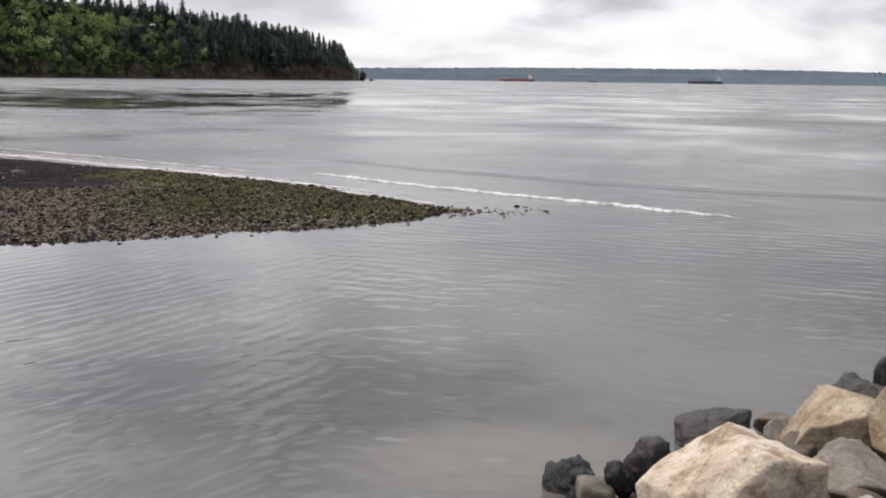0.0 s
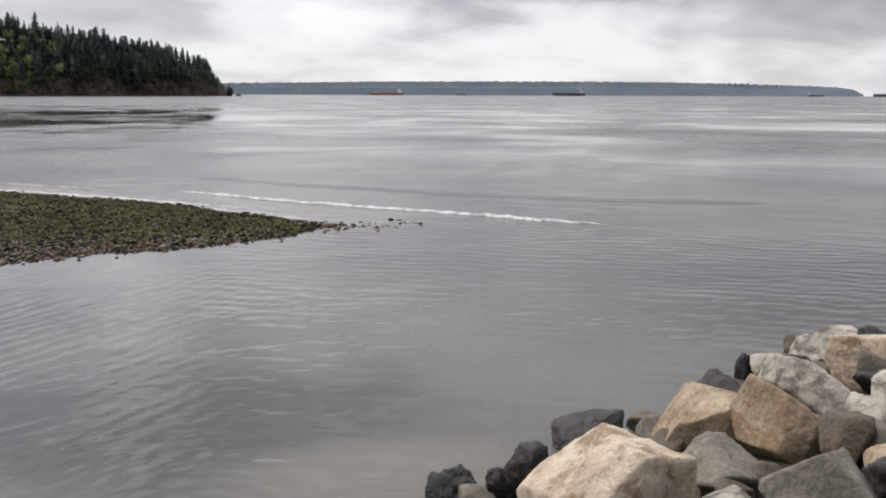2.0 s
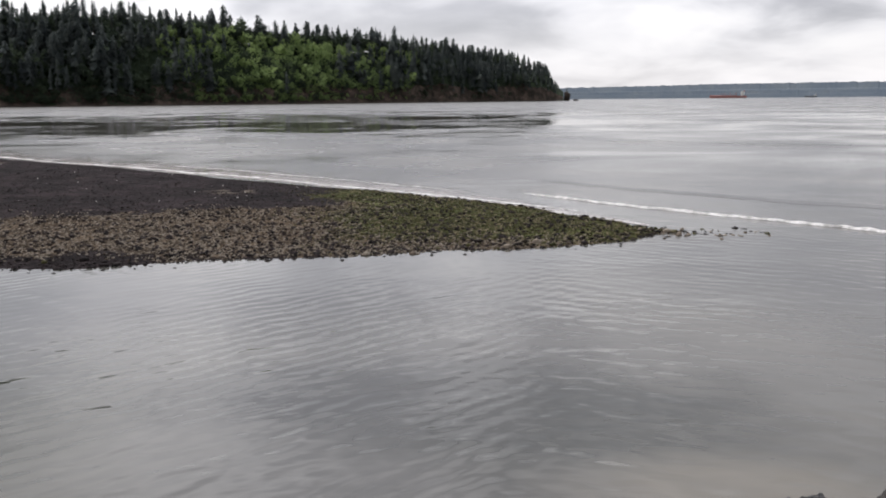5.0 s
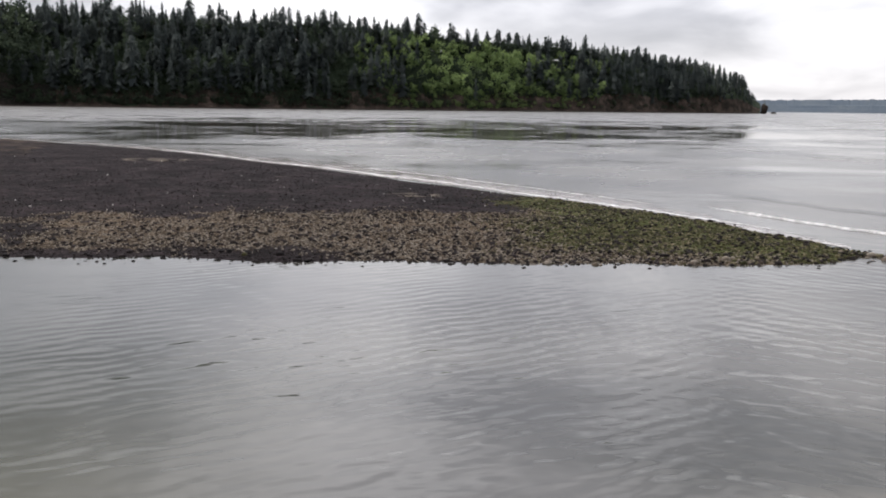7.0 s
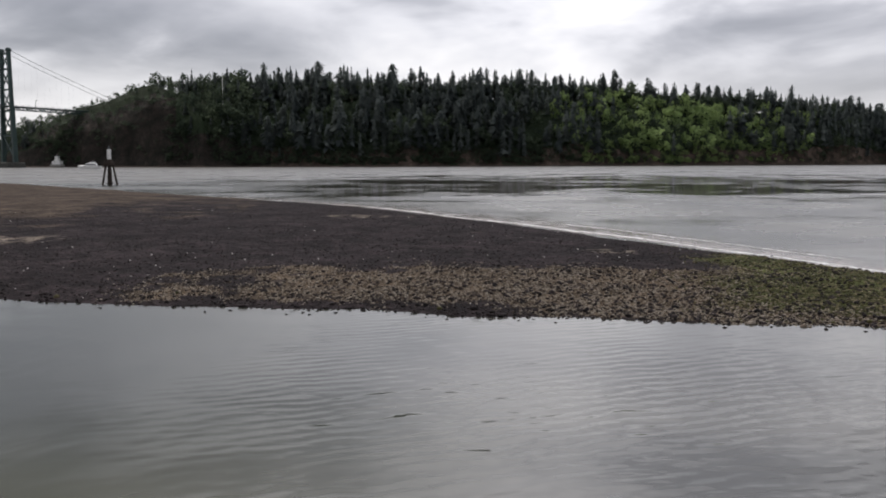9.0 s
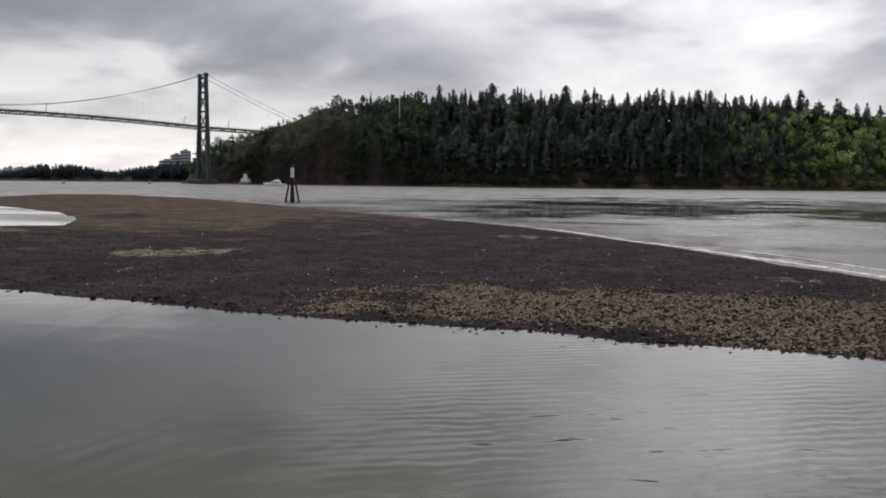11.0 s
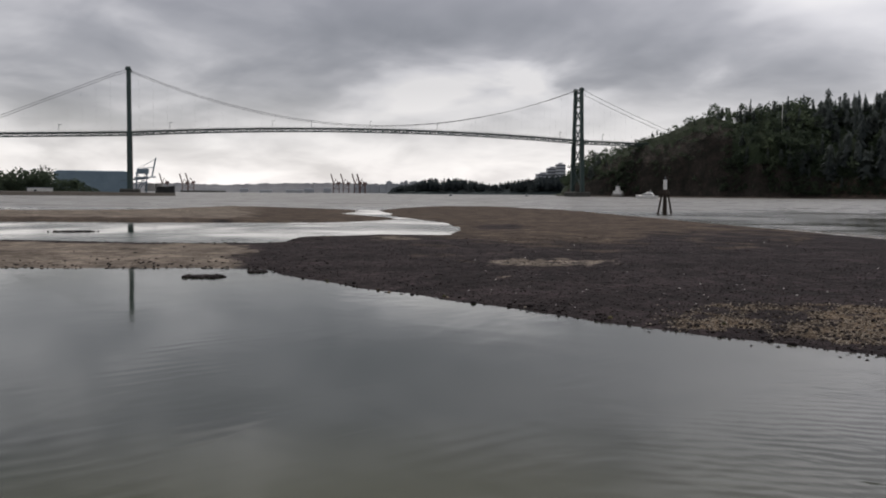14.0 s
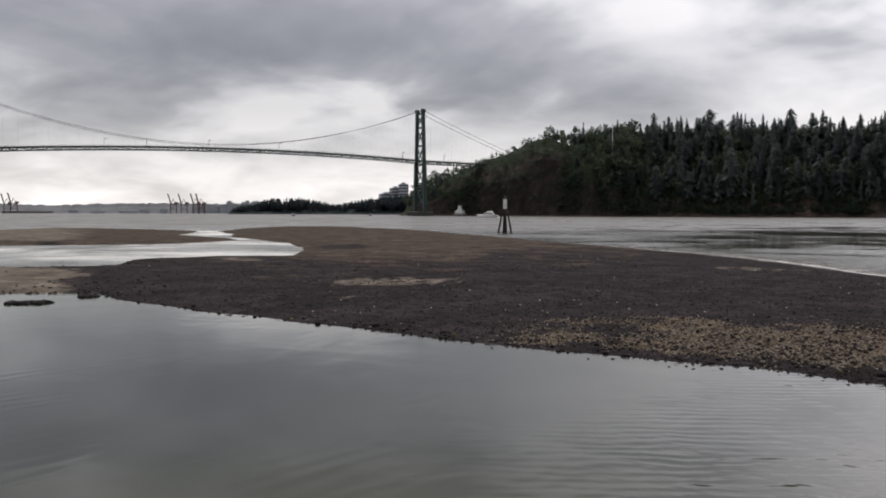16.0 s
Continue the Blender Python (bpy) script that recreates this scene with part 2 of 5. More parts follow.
ROCK_TONES = {
    "cream": [(0.28, (0.20, 0.155, 0.11)), (0.42, (0.44, 0.355, 0.26)), (0.55, (0.60, 0.505, 0.39)), (0.72, (0.68, 0.60, 0.50))],
    "tan": [(0.28, (0.105, 0.080, 0.050)), (0.42, (0.265, 0.205, 0.135)), (0.56, (0.41, 0.335, 0.235)), (0.72, (0.53, 0.465, 0.365))],
    "pale": [(0.28, (0.17, 0.15, 0.12)), (0.42, (0.35, 0.315, 0.26)), (0.56, (0.49, 0.45, 0.385)), (0.72, (0.60, 0.575, 0.52))],
    "grey": [(0.28, (0.055, 0.049, 0.041)), (0.42, (0.125, 0.110, 0.088)), (0.56, (0.215, 0.192, 0.158)), (0.72, (0.34, 0.31, 0.265))],
    "brown": [(0.28, (0.0338, 0.0248, 0.018)), (0.42, (0.09, 0.066, 0.045)), (0.56, (0.1575, 0.12, 0.0863)), (0.72, (0.24, 0.195, 0.15))],
    "dark": [(0.28, (0.00624, 0.00546, 0.00468)), (0.42, (0.01755, 0.0156, 0.01365)), (0.58, (0.039, 0.0351, 0.0312)), (0.74, (0.0858, 0.078, 0.0702))],
    "black": [(0.30, (0.008, 0.008, 0.009)), (0.5, (0.020, 0.020, 0.021)), (0.7, (0.05, 0.048, 0.045))],
}


def rock_material(tone):
    m, nt, b = material("rock_" + tone)
    pos = position(nt)
    n1 = noise_tex(nt, pos, 2.4, 6, 0.6, distort=0.4)
    n2 = noise_tex(nt, pos, 22.0, 5, 0.62)
    n3 = noise_tex(nt, pos, 5.0, 6, 0.68, distort=0.35)
    f = math_node(nt, "ADD", math_node(nt, "MULTIPLY", n1, 0.7), math_node(nt, "MULTIPLY", n2, 0.3))
    col = ramp(nt, f, ROCK_TONES[tone])
    stain = ramp(nt, n3, [(0.48, 0.0), (0.60, 0.9)])
    rust = (0.26, 0.175, 0.10) if tone in ("cream", "tan") else (0.13, 0.12, 0.095)
    if tone not in ("black", "dark"):
        col = mix(nt, stain, col, rust)
    pits = ramp(nt, noise_tex(nt, pos, 9.0, 3, 0.5), [(0.28, 1.0), (0.34, 0.0)])
    col = mix(nt, math_node(nt, "MULTIPLY", pits, 0.6), col, (0.07, 0.055, 0.04))
    seam = ramp(nt, noise_tex(nt, pos, 3.0, 5, 0.6, stretch=(0.6, 2.2, 2.6), turn=35, distort=1.2), [(0.485, 0.0), (0.50, 0.45), (0.515, 0.0)])
    col = mix(nt, seam, col, (0.075, 0.058, 0.042))
    nt.links.new(col, b.inputs["Base Color"])
    b.inputs["Roughness"].default_value = 0.55 if tone in ("black", "dark") else 0.85
    h = math_node(nt, "ADD", math_node(nt, "MULTIPLY", n2, 0.6), n3)
    bump(nt, b, h, 0.9, 0.030 if tone != "black" else 0.06)
    return m


M_ROCK = {tone: rock_material(tone) for tone in ROCK_TONES}


def flat_material():
    """Tidal flat: sand, tan shingle, black mussel bed and green weed, each by its own mask."""
    m, nt, b = material("tidal_flat")
    pos = position(nt)
    fine = noise_tex(nt, pos, 14.0, 4, 0.7)
    mid = noise_tex(nt, pos, 3.2, 5, 0.65)
    wide = noise_tex(nt, pos, 0.35, 4, 0.6, stretch=(1, 1, 1))
    vor = nt.nodes.new("ShaderNodeTexVoronoi")
    vor.inputs["Scale"].default_value = 9.0
    nt.links.new(pos, vor.inputs["Vector"])
    pebble = vor.outputs["Distance"]
    speck = math_node(nt, "ADD", math_node(nt, "MULTIPLY", fine, 0.55), math_node(nt, "MULTIPLY", mid, 0.45))

    def mask(name):
        a = nt.nodes.new("ShaderNodeAttribute")
        a.attribute_name = name
        f = math_node(nt, "ADD", a.outputs["Fac"], math_node(nt, "MULTIPLY", math_node(nt, "SUBTRACT", speck, 0.5), 1.3))
        return ramp(nt, f, [(0.38, 0.0), (0.62, 1.0)])

    mussel = ramp(nt, speck, [(0.36, (0.0050, 0.0040, 0.0044)), (0.50, (0.0175, 0.0135, 0.0142)), (0.60, (0.037, 0.0285, 0.0290)), (0.70, (0.074, 0.061, 0.059))])
    tan = ramp(nt, speck, [(0.32, (0.01408, 0.01012, 0.006864)), (0.46, (0.05808, 0.04224, 0.02816)), (0.58, (0.1091, 0.0836, 0.05808)), (0.7, (0.1804, 0.1496, 0.1162))])
    green = ramp(nt, speck, [(0.32, (0.017, 0.018, 0.0075)), (0.48, (0.044, 0.050, 0.0165)), (0.6, (0.084, 0.086, 0.034)), (0.72, (0.19, 0.165, 0.10))])
    brown = ramp(nt, speck, [(0.32, (0.018, 0.0135, 0.0105)), (0.5, (0.056, 0.042, 0.032)), (0.68, (0.110, 0.086, 0.066))])
    sand = ramp(nt, speck, [(0.32, (0.058, 0.046, 0.037)), (0.5, (0.125, 0.104, 0.084)), (0.68, (0.205, 0.178, 0.150))])
    col = mix(nt, mask("m_brown"), mussel, brown)
    col = mix(nt, mask("m_tan"), col, tan)
    col = mix(nt, mask("m_sand"), col, sand)
    col = mix(nt, mask("m_green"), col, green)
    drift = noise_tex(nt, pos, 1.1, 4, 0.65, distort=0.5)
    shade = ramp(nt, math_node(nt, "ADD", math_node(nt, "MULTIPLY", wide, 0.5), math_node(nt, "MULTIPLY", drift, 0.5)), [(0.36, 0.4), (0.5, 0.95), (0.64, 1.7)])
    col = mix(nt, 1.0, col, shade, "MULTIPLY")
    nt.links.new(col, b.inputs["Base Color"])
    b.inputs["Roughness"].default_value = 0.9
    b.inputs["Specular IOR Level"].default_value = 0.05
    h = math_node(nt, "ADD", math_node(nt, "MULTIPLY", pebble, 0.6), speck)
    bump(nt, b, h, 0.9, 0.06)
    return m


M_FLAT = flat_material()
# shade of the gaps between boulders is darkened into this gravel colour
M_BANK = surface("dark_bank_gravel", [(0.3, (0.012, 0.0104, 0.0088)), (0.5, (0.036, 0.0312, 0.0248)), (0.7, (0.08, 0.068, 0.056))], 3.0, 0.85, 0.8, 0.05)
M_STONE = surface("shingle_stone", [(0.25, (0.01253, 0.009535, 0.007572)), (0.45, (0.043, 0.03365, 0.02524)), (0.6, (0.1028, 0.08039, 0.05889)), (0.78, (0.2524, 0.2197, 0.1776))], 3.0, 0.8, 0.4, 0.02, island=0.8, per_object=0.5)
M_DARK_STONE = surface("mussel_clump", [(0.25, (0.0025, 0.0023, 0.0023)), (0.55, (0.0135, 0.0105, 0.0108)), (0.74, (0.030, 0.0235, 0.0235)), (0.9, (0.052, 0.044, 0.042))], 3.0, 0.8, 0.4, 0.02, island=0.4, per_object=0.4)
M_WEED_STONE = surface("weedy_stone", [(0.25, (0.016, 0.016, 0.0072)), (0.5, (0.048, 0.0496, 0.0176)), (0.68, (0.088, 0.08, 0.036)), (0.85, (0.24, 0.2, 0.136))], 3.0, 0.8, 0.4, 0.02, island=0.5, per_object=0.4)
M_SHELL = surface("pale_shell", [(0.3, (0.30, 0.28, 0.26)), (0.7, (0.62, 0.60, 0.57))], 6.0, 0.6, 0.2, 0.01)
M_FOAM, nt, b = material("foam")
f = noise_tex(nt, position(nt), 5.0, 6, 0.7)
nt.links.new(ramp(nt, f, [(0.40, (0.34, 0.34, 0.33)), (0.58, (0.72, 0.72, 0.71))]), b.inputs["Base Color"])
b.inputs["Roughness"].default_value = 0.7
bump(nt, b, f, 0.8, 0.05)


# the pale colour stands in for bright sky mirrored in wet sand
M_WASH, nt, b = material("backwash_film")
f = noise_tex(nt, position(nt), 0.8, 5, 0.65, stretch=(1.0, 1.0, 1.0), distort=0.8)
nt.links.new(ramp(nt, f, [(0.34, (0.26, 0.23, 0.21)), (0.5, (0.44, 0.40, 0.375)), (0.62, (0.54, 0.50, 0.475))]), b.inputs["Base Color"])
nt.links.new(ramp(nt, f, [(0.35, 0.06), (0.65, 0.22)]), b.inputs["Roughness"])
b.inputs["IOR"].default_value = 1.34
bump(nt, b, f, 0.12, 0.03)
spread = nt.nodes.new("ShaderNodeAttribute")
spread.attribute_name = "spread"
lace = noise_tex(nt, position(nt), 1.6, 5, 0.65, stretch=(1.0, 1.0, 1.0), distort=0.6)
thin = ramp(nt, math_node(nt, "ADD", spread.outputs["Fac"], math_node(nt, "MULTIPLY", math_node(nt, "SUBTRACT", lace, 0.5), 0.9)), [(0.15, 0.92), (0.95, 0.0)])
clear = nt.nodes.new("ShaderNodeBsdfTransparent")
film = nt.nodes.new("ShaderNodeMixShader")
nt.links.new(thin, film.inputs[0])
nt.links.new(clear.outputs[0], film.inputs[1])
nt.links.new(b.outputs[0], film.inputs[2])
nt.links.new(film.outputs[0], nt.nodes["Material Output"].inputs["Surface"])


def water_material():
    m, nt, b = material("sea_water")
    pos = position(nt)
    ln = nt.nodes.new("ShaderNodeVectorMath")
    ln.operation = "LENGTH"
    nt.links.new(pos, ln.inputs[0])
    far = ln.outputs["Value"]
    murk = noise_tex(nt, pos, 0.12, 3, 0.5)
    b.inputs["IOR"].default_value = 1.34
    # a smooth tide slick off the spit, choppy streaked water beyond it, sheltered water and pools towards the bridge
    sep = nt.nodes.new("ShaderNodeSeparateXYZ")
    nt.links.new(pos, sep.inputs[0])
    bearing = math_node(nt, "DIVIDE", math_node(nt, "MULTIPLY", sep.outputs[0], -1.0), far)
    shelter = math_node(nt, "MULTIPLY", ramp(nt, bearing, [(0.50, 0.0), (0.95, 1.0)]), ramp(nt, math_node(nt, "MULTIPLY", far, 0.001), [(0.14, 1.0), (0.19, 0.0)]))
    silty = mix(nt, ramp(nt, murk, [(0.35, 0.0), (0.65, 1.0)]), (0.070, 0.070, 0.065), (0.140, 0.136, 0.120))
    # dark patches and a strip of sand tinted into the shallow water: place, reach, colour
    for bx, by, reach_x, reach_y, tone in ((-0.6, 8.6, 2.6, 2.4, (0.026, 0.028, 0.021)), (-3.2, 8.6, 2.4, 1.6, (0.050, 0.051, 0.046)), (-8.2, 7.2, 4.2, 3.2, (0.022, 0.025, 0.017)), (0.8, 7.0, 1.6, 0.9, (0.150, 0.138, 0.112))):
        off = nt.nodes.new("ShaderNodeVectorMath")
        off.operation = "SUBTRACT"
        off.inputs[1].default_value = (bx, by, 0)
        nt.links.new(pos, off.inputs[0])
        scaled = nt.nodes.new("ShaderNodeVectorMath")
        scaled.operation = "MULTIPLY"
        scaled.inputs[1].default_value = (1 / reach_x, 1 / reach_y, 0)
        nt.links.new(off.outputs[0], scaled.inputs[0])
        size = nt.nodes.new("ShaderNodeVectorMath")
        size.operation = "LENGTH"
        nt.links.new(scaled.outputs[0], size.inputs[0])
        edge = math_node(nt, "ADD", size.outputs["Value"], math_node(nt, "MULTIPLY", math_node(nt, "SUBTRACT", noise_tex(nt, pos, 0.45, 4, 0.6, distort=0.6), 0.5), 1.3))
        silty = mix(nt, ramp(nt, edge, [(0.35, 0.85), (1.15, 0.0)]), silty, tone)
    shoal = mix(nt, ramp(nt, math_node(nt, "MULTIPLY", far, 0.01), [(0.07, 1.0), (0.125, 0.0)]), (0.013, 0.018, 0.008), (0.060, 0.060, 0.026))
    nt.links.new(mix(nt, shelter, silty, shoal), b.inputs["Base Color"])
    streak = noise_tex(nt, pos, 0.030, 5, 0.6, distort=0.6)
    fine_streak = noise_tex(nt, pos, 0.11, 5, 0.65, distort=0.8)
    wob = math_node(nt, "ADD", math_node(nt, "MULTIPLY", math_node(nt, "SUBTRACT", streak, 0.5), 1.7), math_node(nt, "MULTIPLY", math_node(nt, "SUBTRACT", fine_streak, 0.5), 3.6))
    place = math_node(nt, "ADD", math_node(nt, "LOGARITHM", far, 2.0), wob)
    chop = ramp(nt, math_node(nt, "MULTIPLY", place, 0.1), [(0.0, 0.09), (0.44, 0.09), (0.51, 0.24), (0.63, 0.22), (0.68, 0.07), (0.745, 0.08), (0.79, 0.34), (0.9, 0.36)])
    chop = mix(nt, ramp(nt, bearing, [(0.0, 0.75), (0.09, 0.0)]), chop, 0.20)
    chop = mix(nt, ramp(nt, bearing, [(0.60, 0.0), (0.76, 0.8)]), chop, 0.40)
    chop = mix(nt, math_node(nt, "MULTIPLY", shelter, 0.95), chop, ramp(nt, math_node(nt, "MULTIPLY", far, 0.01), [(0.40, 0.035), (0.60, 0.13)]))
    slick = noise_tex(nt, pos, 0.045, 6, 0.62, distort=0.5)
    reach = ramp(nt, math_node(nt, "MULTIPLY", math_node(nt, "LOGARITHM", far, 2.0), 0.1), [(0.44, 0.1), (0.56, 1.0)])
    slick = math_node(nt, "MULTIPLY", math_node(nt, "MULTIPLY", math_node(nt, "SUBTRACT", slick, 0.5), 0.9), reach)
    chop = math_node(nt, "MAXIMUM", math_node(nt, "ADD", chop, slick), 0.035)
    nt.links.new(chop, b.inputs["Roughness"])
    def patches(scale, stretch, turn, stops):
        return ramp(nt, noise_tex(nt, pos, scale, 4, 0.55, stretch=stretch, turn=turn, distort=0.8), stops)

    def ripples(scale, turn, long, detail=2, wander=0.35):
        """Crests square to the bearing turn, drawn out along their length."""
        return noise_tex(nt, pos, scale, detail, 0.5, stretch=(1.0, long, 1.0), turn=turn, distort=wander)

    def wavelets(length, turn, wander):
        """Even parallel crests, one every length metres, bent and broken."""
        mp = nt.nodes.new("ShaderNodeMapping")
        mp.vector_type = "TEXTURE"
        mp.inputs["Rotation"].default_value = (0, 0, radians(turn))
        nt.links.new(pos, mp.inputs[0])
        w = nt.nodes.new("ShaderNodeTexWave")
        w.wave_type, w.bands_direction, w.wave_profile = "BANDS", "X", "SIN"
        w.inputs["Scale"].default_value = math.pi / (10 * length)
        w.inputs["Distortion"].default_value, w.inputs["Detail"].default_value = wander, 2.0
        w.inputs["Detail Scale"].default_value = 0.9
        nt.links.new(mp.outputs[0], w.inputs["Vector"])
        return w.outputs["Fac"]

    # wavelets bend round the spit: from the open side, across the lagoon, into the sheltered end
    open_side = ramp(nt, bearing, [(0.0, 1.0), (0.20, 0.0)])
    middle = ramp(nt, bearing, [(0.0, 0.12), (0.16, 1.0), (0.62, 1.0), (0.86, 0.0)])
    inner = ramp(nt, bearing, [(0.55, 0.0), (0.80, 1.0)])
    gust_a = math_node(nt, "MULTIPLY", patches(0.20, (1.3, 0.6, 1.0), 140, [(0.36, 0.30), (0.62, 1.1)]), middle)
    gust_b = math_node(nt, "MULTIPLY", patches(0.17, (0.8, 1.3, 1.0), 15, [(0.38, 0.35), (0.60, 1.5)]), open_side)
    gust_c = math_node(nt, "MULTIPLY", patches(0.30, (1.4, 0.6, 1.0), 20, [(0.52, 0.02), (0.70, 0.45)]), inner)
    rip_a = math_node(nt, "ADD", math_node(nt, "MULTIPLY", wavelets(0.29, 145, 5.0), 0.0078), math_node(nt, "MULTIPLY", ripples(4.6, 125, 0.5, 1), 0.018))
    rip_b = math_node(nt, "ADD", math_node(nt, "MULTIPLY", wavelets(0.42, 66, 7.0), 0.009), math_node(nt, "MULTIPLY", ripples(4.2, 90, 0.5, 1), 0.032))
    rip_c = math_node(nt, "MULTIPLY", wavelets(0.46, 18, 4.0), 0.011)
    h = math_node(nt, "ADD", math_node(nt, "MULTIPLY", rip_a, gust_a), math_node(nt, "MULTIPLY", rip_b, gust_b))
    h = math_node(nt, "ADD", h, math_node(nt, "MULTIPLY", rip_c, gust_c))
    calm = math_node(nt, "SUBTRACT", 1.0, math_node(nt, "MULTIPLY", shelter, 0.75))
    wake = math_node(nt, "MULTIPLY", math_node(nt, "MULTIPLY", ripples(1.1, 54, 0.36, 1, 0.3), patches(0.13, (1.0, 0.7, 1.0), 54, [(0.46, 0.0), (0.60, 1.0)])), 0.10)
    swell = math_node(nt, "MULTIPLY", noise_tex(nt, pos, 0.34, 2, 0.45, stretch=(0.6, 1.3, 1.0), turn=20, distort=0.5), 0.10)
    h = math_node(nt, "ADD", h, math_node(nt, "MULTIPLY", math_node(nt, "ADD", wake, swell), calm))
    fade = ramp(nt, math_node(nt, "MULTIPLY", math_node(nt, "LOGARITHM", far, 2.0), 0.1), [(0.30, 1.25), (0.35, 0.85), (0.40, 0.50), (0.46, 0.36), (0.52, 0.28), (0.64, 0.08)])
    bump(nt, b, math_node(nt, "MULTIPLY", h, fade), 0.62, 1.0)
    return m


M_WATER = water_material()

# ---- building helpers ----


def mesh_from(name, verts, faces, mat, smooth=False):
    me = bpy.data.meshes.new(name)
    me.from_pydata([tuple(v) for v in verts], [], [tuple(f) for f in faces])
    me.materials.append(mat)
    if smooth:
        me.shade_smooth()
    me.update()
    return me


def part(name, bm, mat, parent=None, label=""):
    """One mesh object out of a bmesh (or a mesh), under a thing or a part."""
    if isinstance(bm, bpy.types.Mesh):
        me = bm
    else:
        me = bpy.data.meshes.new(name)
        bm.to_mesh(me)
        bm.free()
        me.materials.append(mat)
    ob = new(name, me)
    if parent is not None:
        ob.parent = parent
    if label:
        tagged(ob, label)
    return ob


def empty(name, at=(0, 0, 0), turn=0.0):
    ob = new(name)
    ob.matrix_basis = pose(*at, 0, 0, turn)
    return ob


def add_box(bm, size, at=(0, 0, 0), turn=0.0, bevel=0.0, taper=1.0):
    geo = bmesh.ops.create_cube(bm, size=1.0)["verts"]
    for v in geo:
        k = taper if v.co.z > 0 else 1.0
        v.co = Vector((v.co.x * size[0] * k, v.co.y * size[1] * k, v.co.z * size[2]))
    if bevel:
        edges = list({e for v in geo for e in v.link_edges})
        geo = list({v for f in bmesh.ops.bevel(bm, geom=edges, offset=bevel, segments=1, affect="EDGES")["faces"] for v in f.verts} | {v for v in geo if v.is_valid})
    bmesh.ops.transform(bm, matrix=pose(*at, 0, 0, turn), verts=geo)
    return bm


def add_beam(bm, a, b, w, h=None):
    """A square bar from a to b, w wide and h deep."""
    a, b = Vector(a), Vector(b)
    d = b - a
    h = h or w
    q = d.to_track_quat("Z", "Y").to_matrix().to_4x4()
    geo = bmesh.ops.create_cube(bm, size=1.0)["verts"]
    m = Matrix.Translation((a + b) / 2) @ q @ Matrix.Diagonal((w, h, d.length, 1))
    bmesh.ops.transform(bm, matrix=m, verts=geo)
    return bm


def add_tube(bm, a, b, r1, r2=None, n=8):
    a, b = Vector(a), Vector(b)
    d = b - a
    geo = bmesh.ops.create_cone(bm, cap_ends=True, segments=n, radius1=r1, radius2=r1 if r2 is None else r2, depth=d.length)["verts"]
    bmesh.ops.transform(bm, matrix=Matrix.Translation((a + b) / 2) @ d.to_track_quat("Z", "Y").to_matrix().to_4x4(), verts=geo)
    return bm


def box(*a, **k):
    return add_box(bmesh.new(), *a, **k)


def smooth_noise(x, y, scale, seed=0.0):
    return np.array([noise.noise(Vector((p * scale, q * scale, seed))) for p, q in zip(np.ravel(x), np.ravel(y))]).reshape(np.shape(x))


def lerp_table(table, x):
    xs, ys = zip(*sorted(table))
    return np.interp(x, xs, ys)


# ---- the water, one sheet to the horizon ----
radii = [0.5, 8, 20, 45, 100, 300, 900, 2500, 4980]
wv, wf = [], []
SEG = 96
for r in radii:
    wv += [(math.cos(2 * math.pi * k / SEG) * r, math.sin(2 * math.pi * k / SEG) * r, 0.0) for k in range(SEG)]
for i in range(len(radii) - 1):
    wf += [(i * SEG + k, i * SEG + (k + 1) % SEG, (i + 1) * SEG + (k + 1) % SEG, (i + 1) * SEG + k)[::-1] for k in range(SEG)]
wf.append(tuple(range(SEG)))
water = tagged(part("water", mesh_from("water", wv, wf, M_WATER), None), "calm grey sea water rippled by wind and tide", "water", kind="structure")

# ---- the tidal flat: a long low spit with pools behind it ----
SPIT = [(-3.2, 21.15), (-2.4, 20.9), (-0.8, 19.8), (3.9, 18.9), (10, 18.2), (22, 17.8), (33, 18.1), (39.3, 19.0), (43.4, 19.3), (49.5, 20.3), (57.6, 22.3),
        (65.3, 25.3), (71, 28.3), (77.0, 34.1), (77.6, 36.4), (82.3, 37.9), (86.5, 38.2), (91, 39.4), (104, 42), (104, 170), (91, 146), (85, 150),
        (80, 190), (75, 166), (71.7, 150), (71.2, 168), (70.3, 165), (68.2, 190), (62.9, 193), (59.1, 164), (54.2, 120), (47.6, 87), (39.5, 66), (32.8, 50.3),
        (25.8, 40.6), (17.4, 32.7), (12.6, 29.8), (7.5, 27.0), (2.6, 24.2), (-2.0, 21.8), (-3.2, 21.4)]
POOL = [(106, 64), (91, 60.6), (85, 57.1), (78.5, 54.9), (76.5, 55.8), (75.1, 62.7), (71.7, 64.9), (66.8, 64.9), (65.8, 74.8), (66.5, 90), (68.2, 103),
        (69.9, 118), (70.5, 140), (70.7, 178), (72.0, 178), (72.9, 127), (70.4, 112), (69.4, 104), (73.1, 93.5), (78.5, 92.4), (85, 92.9), (91, 97.8), (106, 100)]


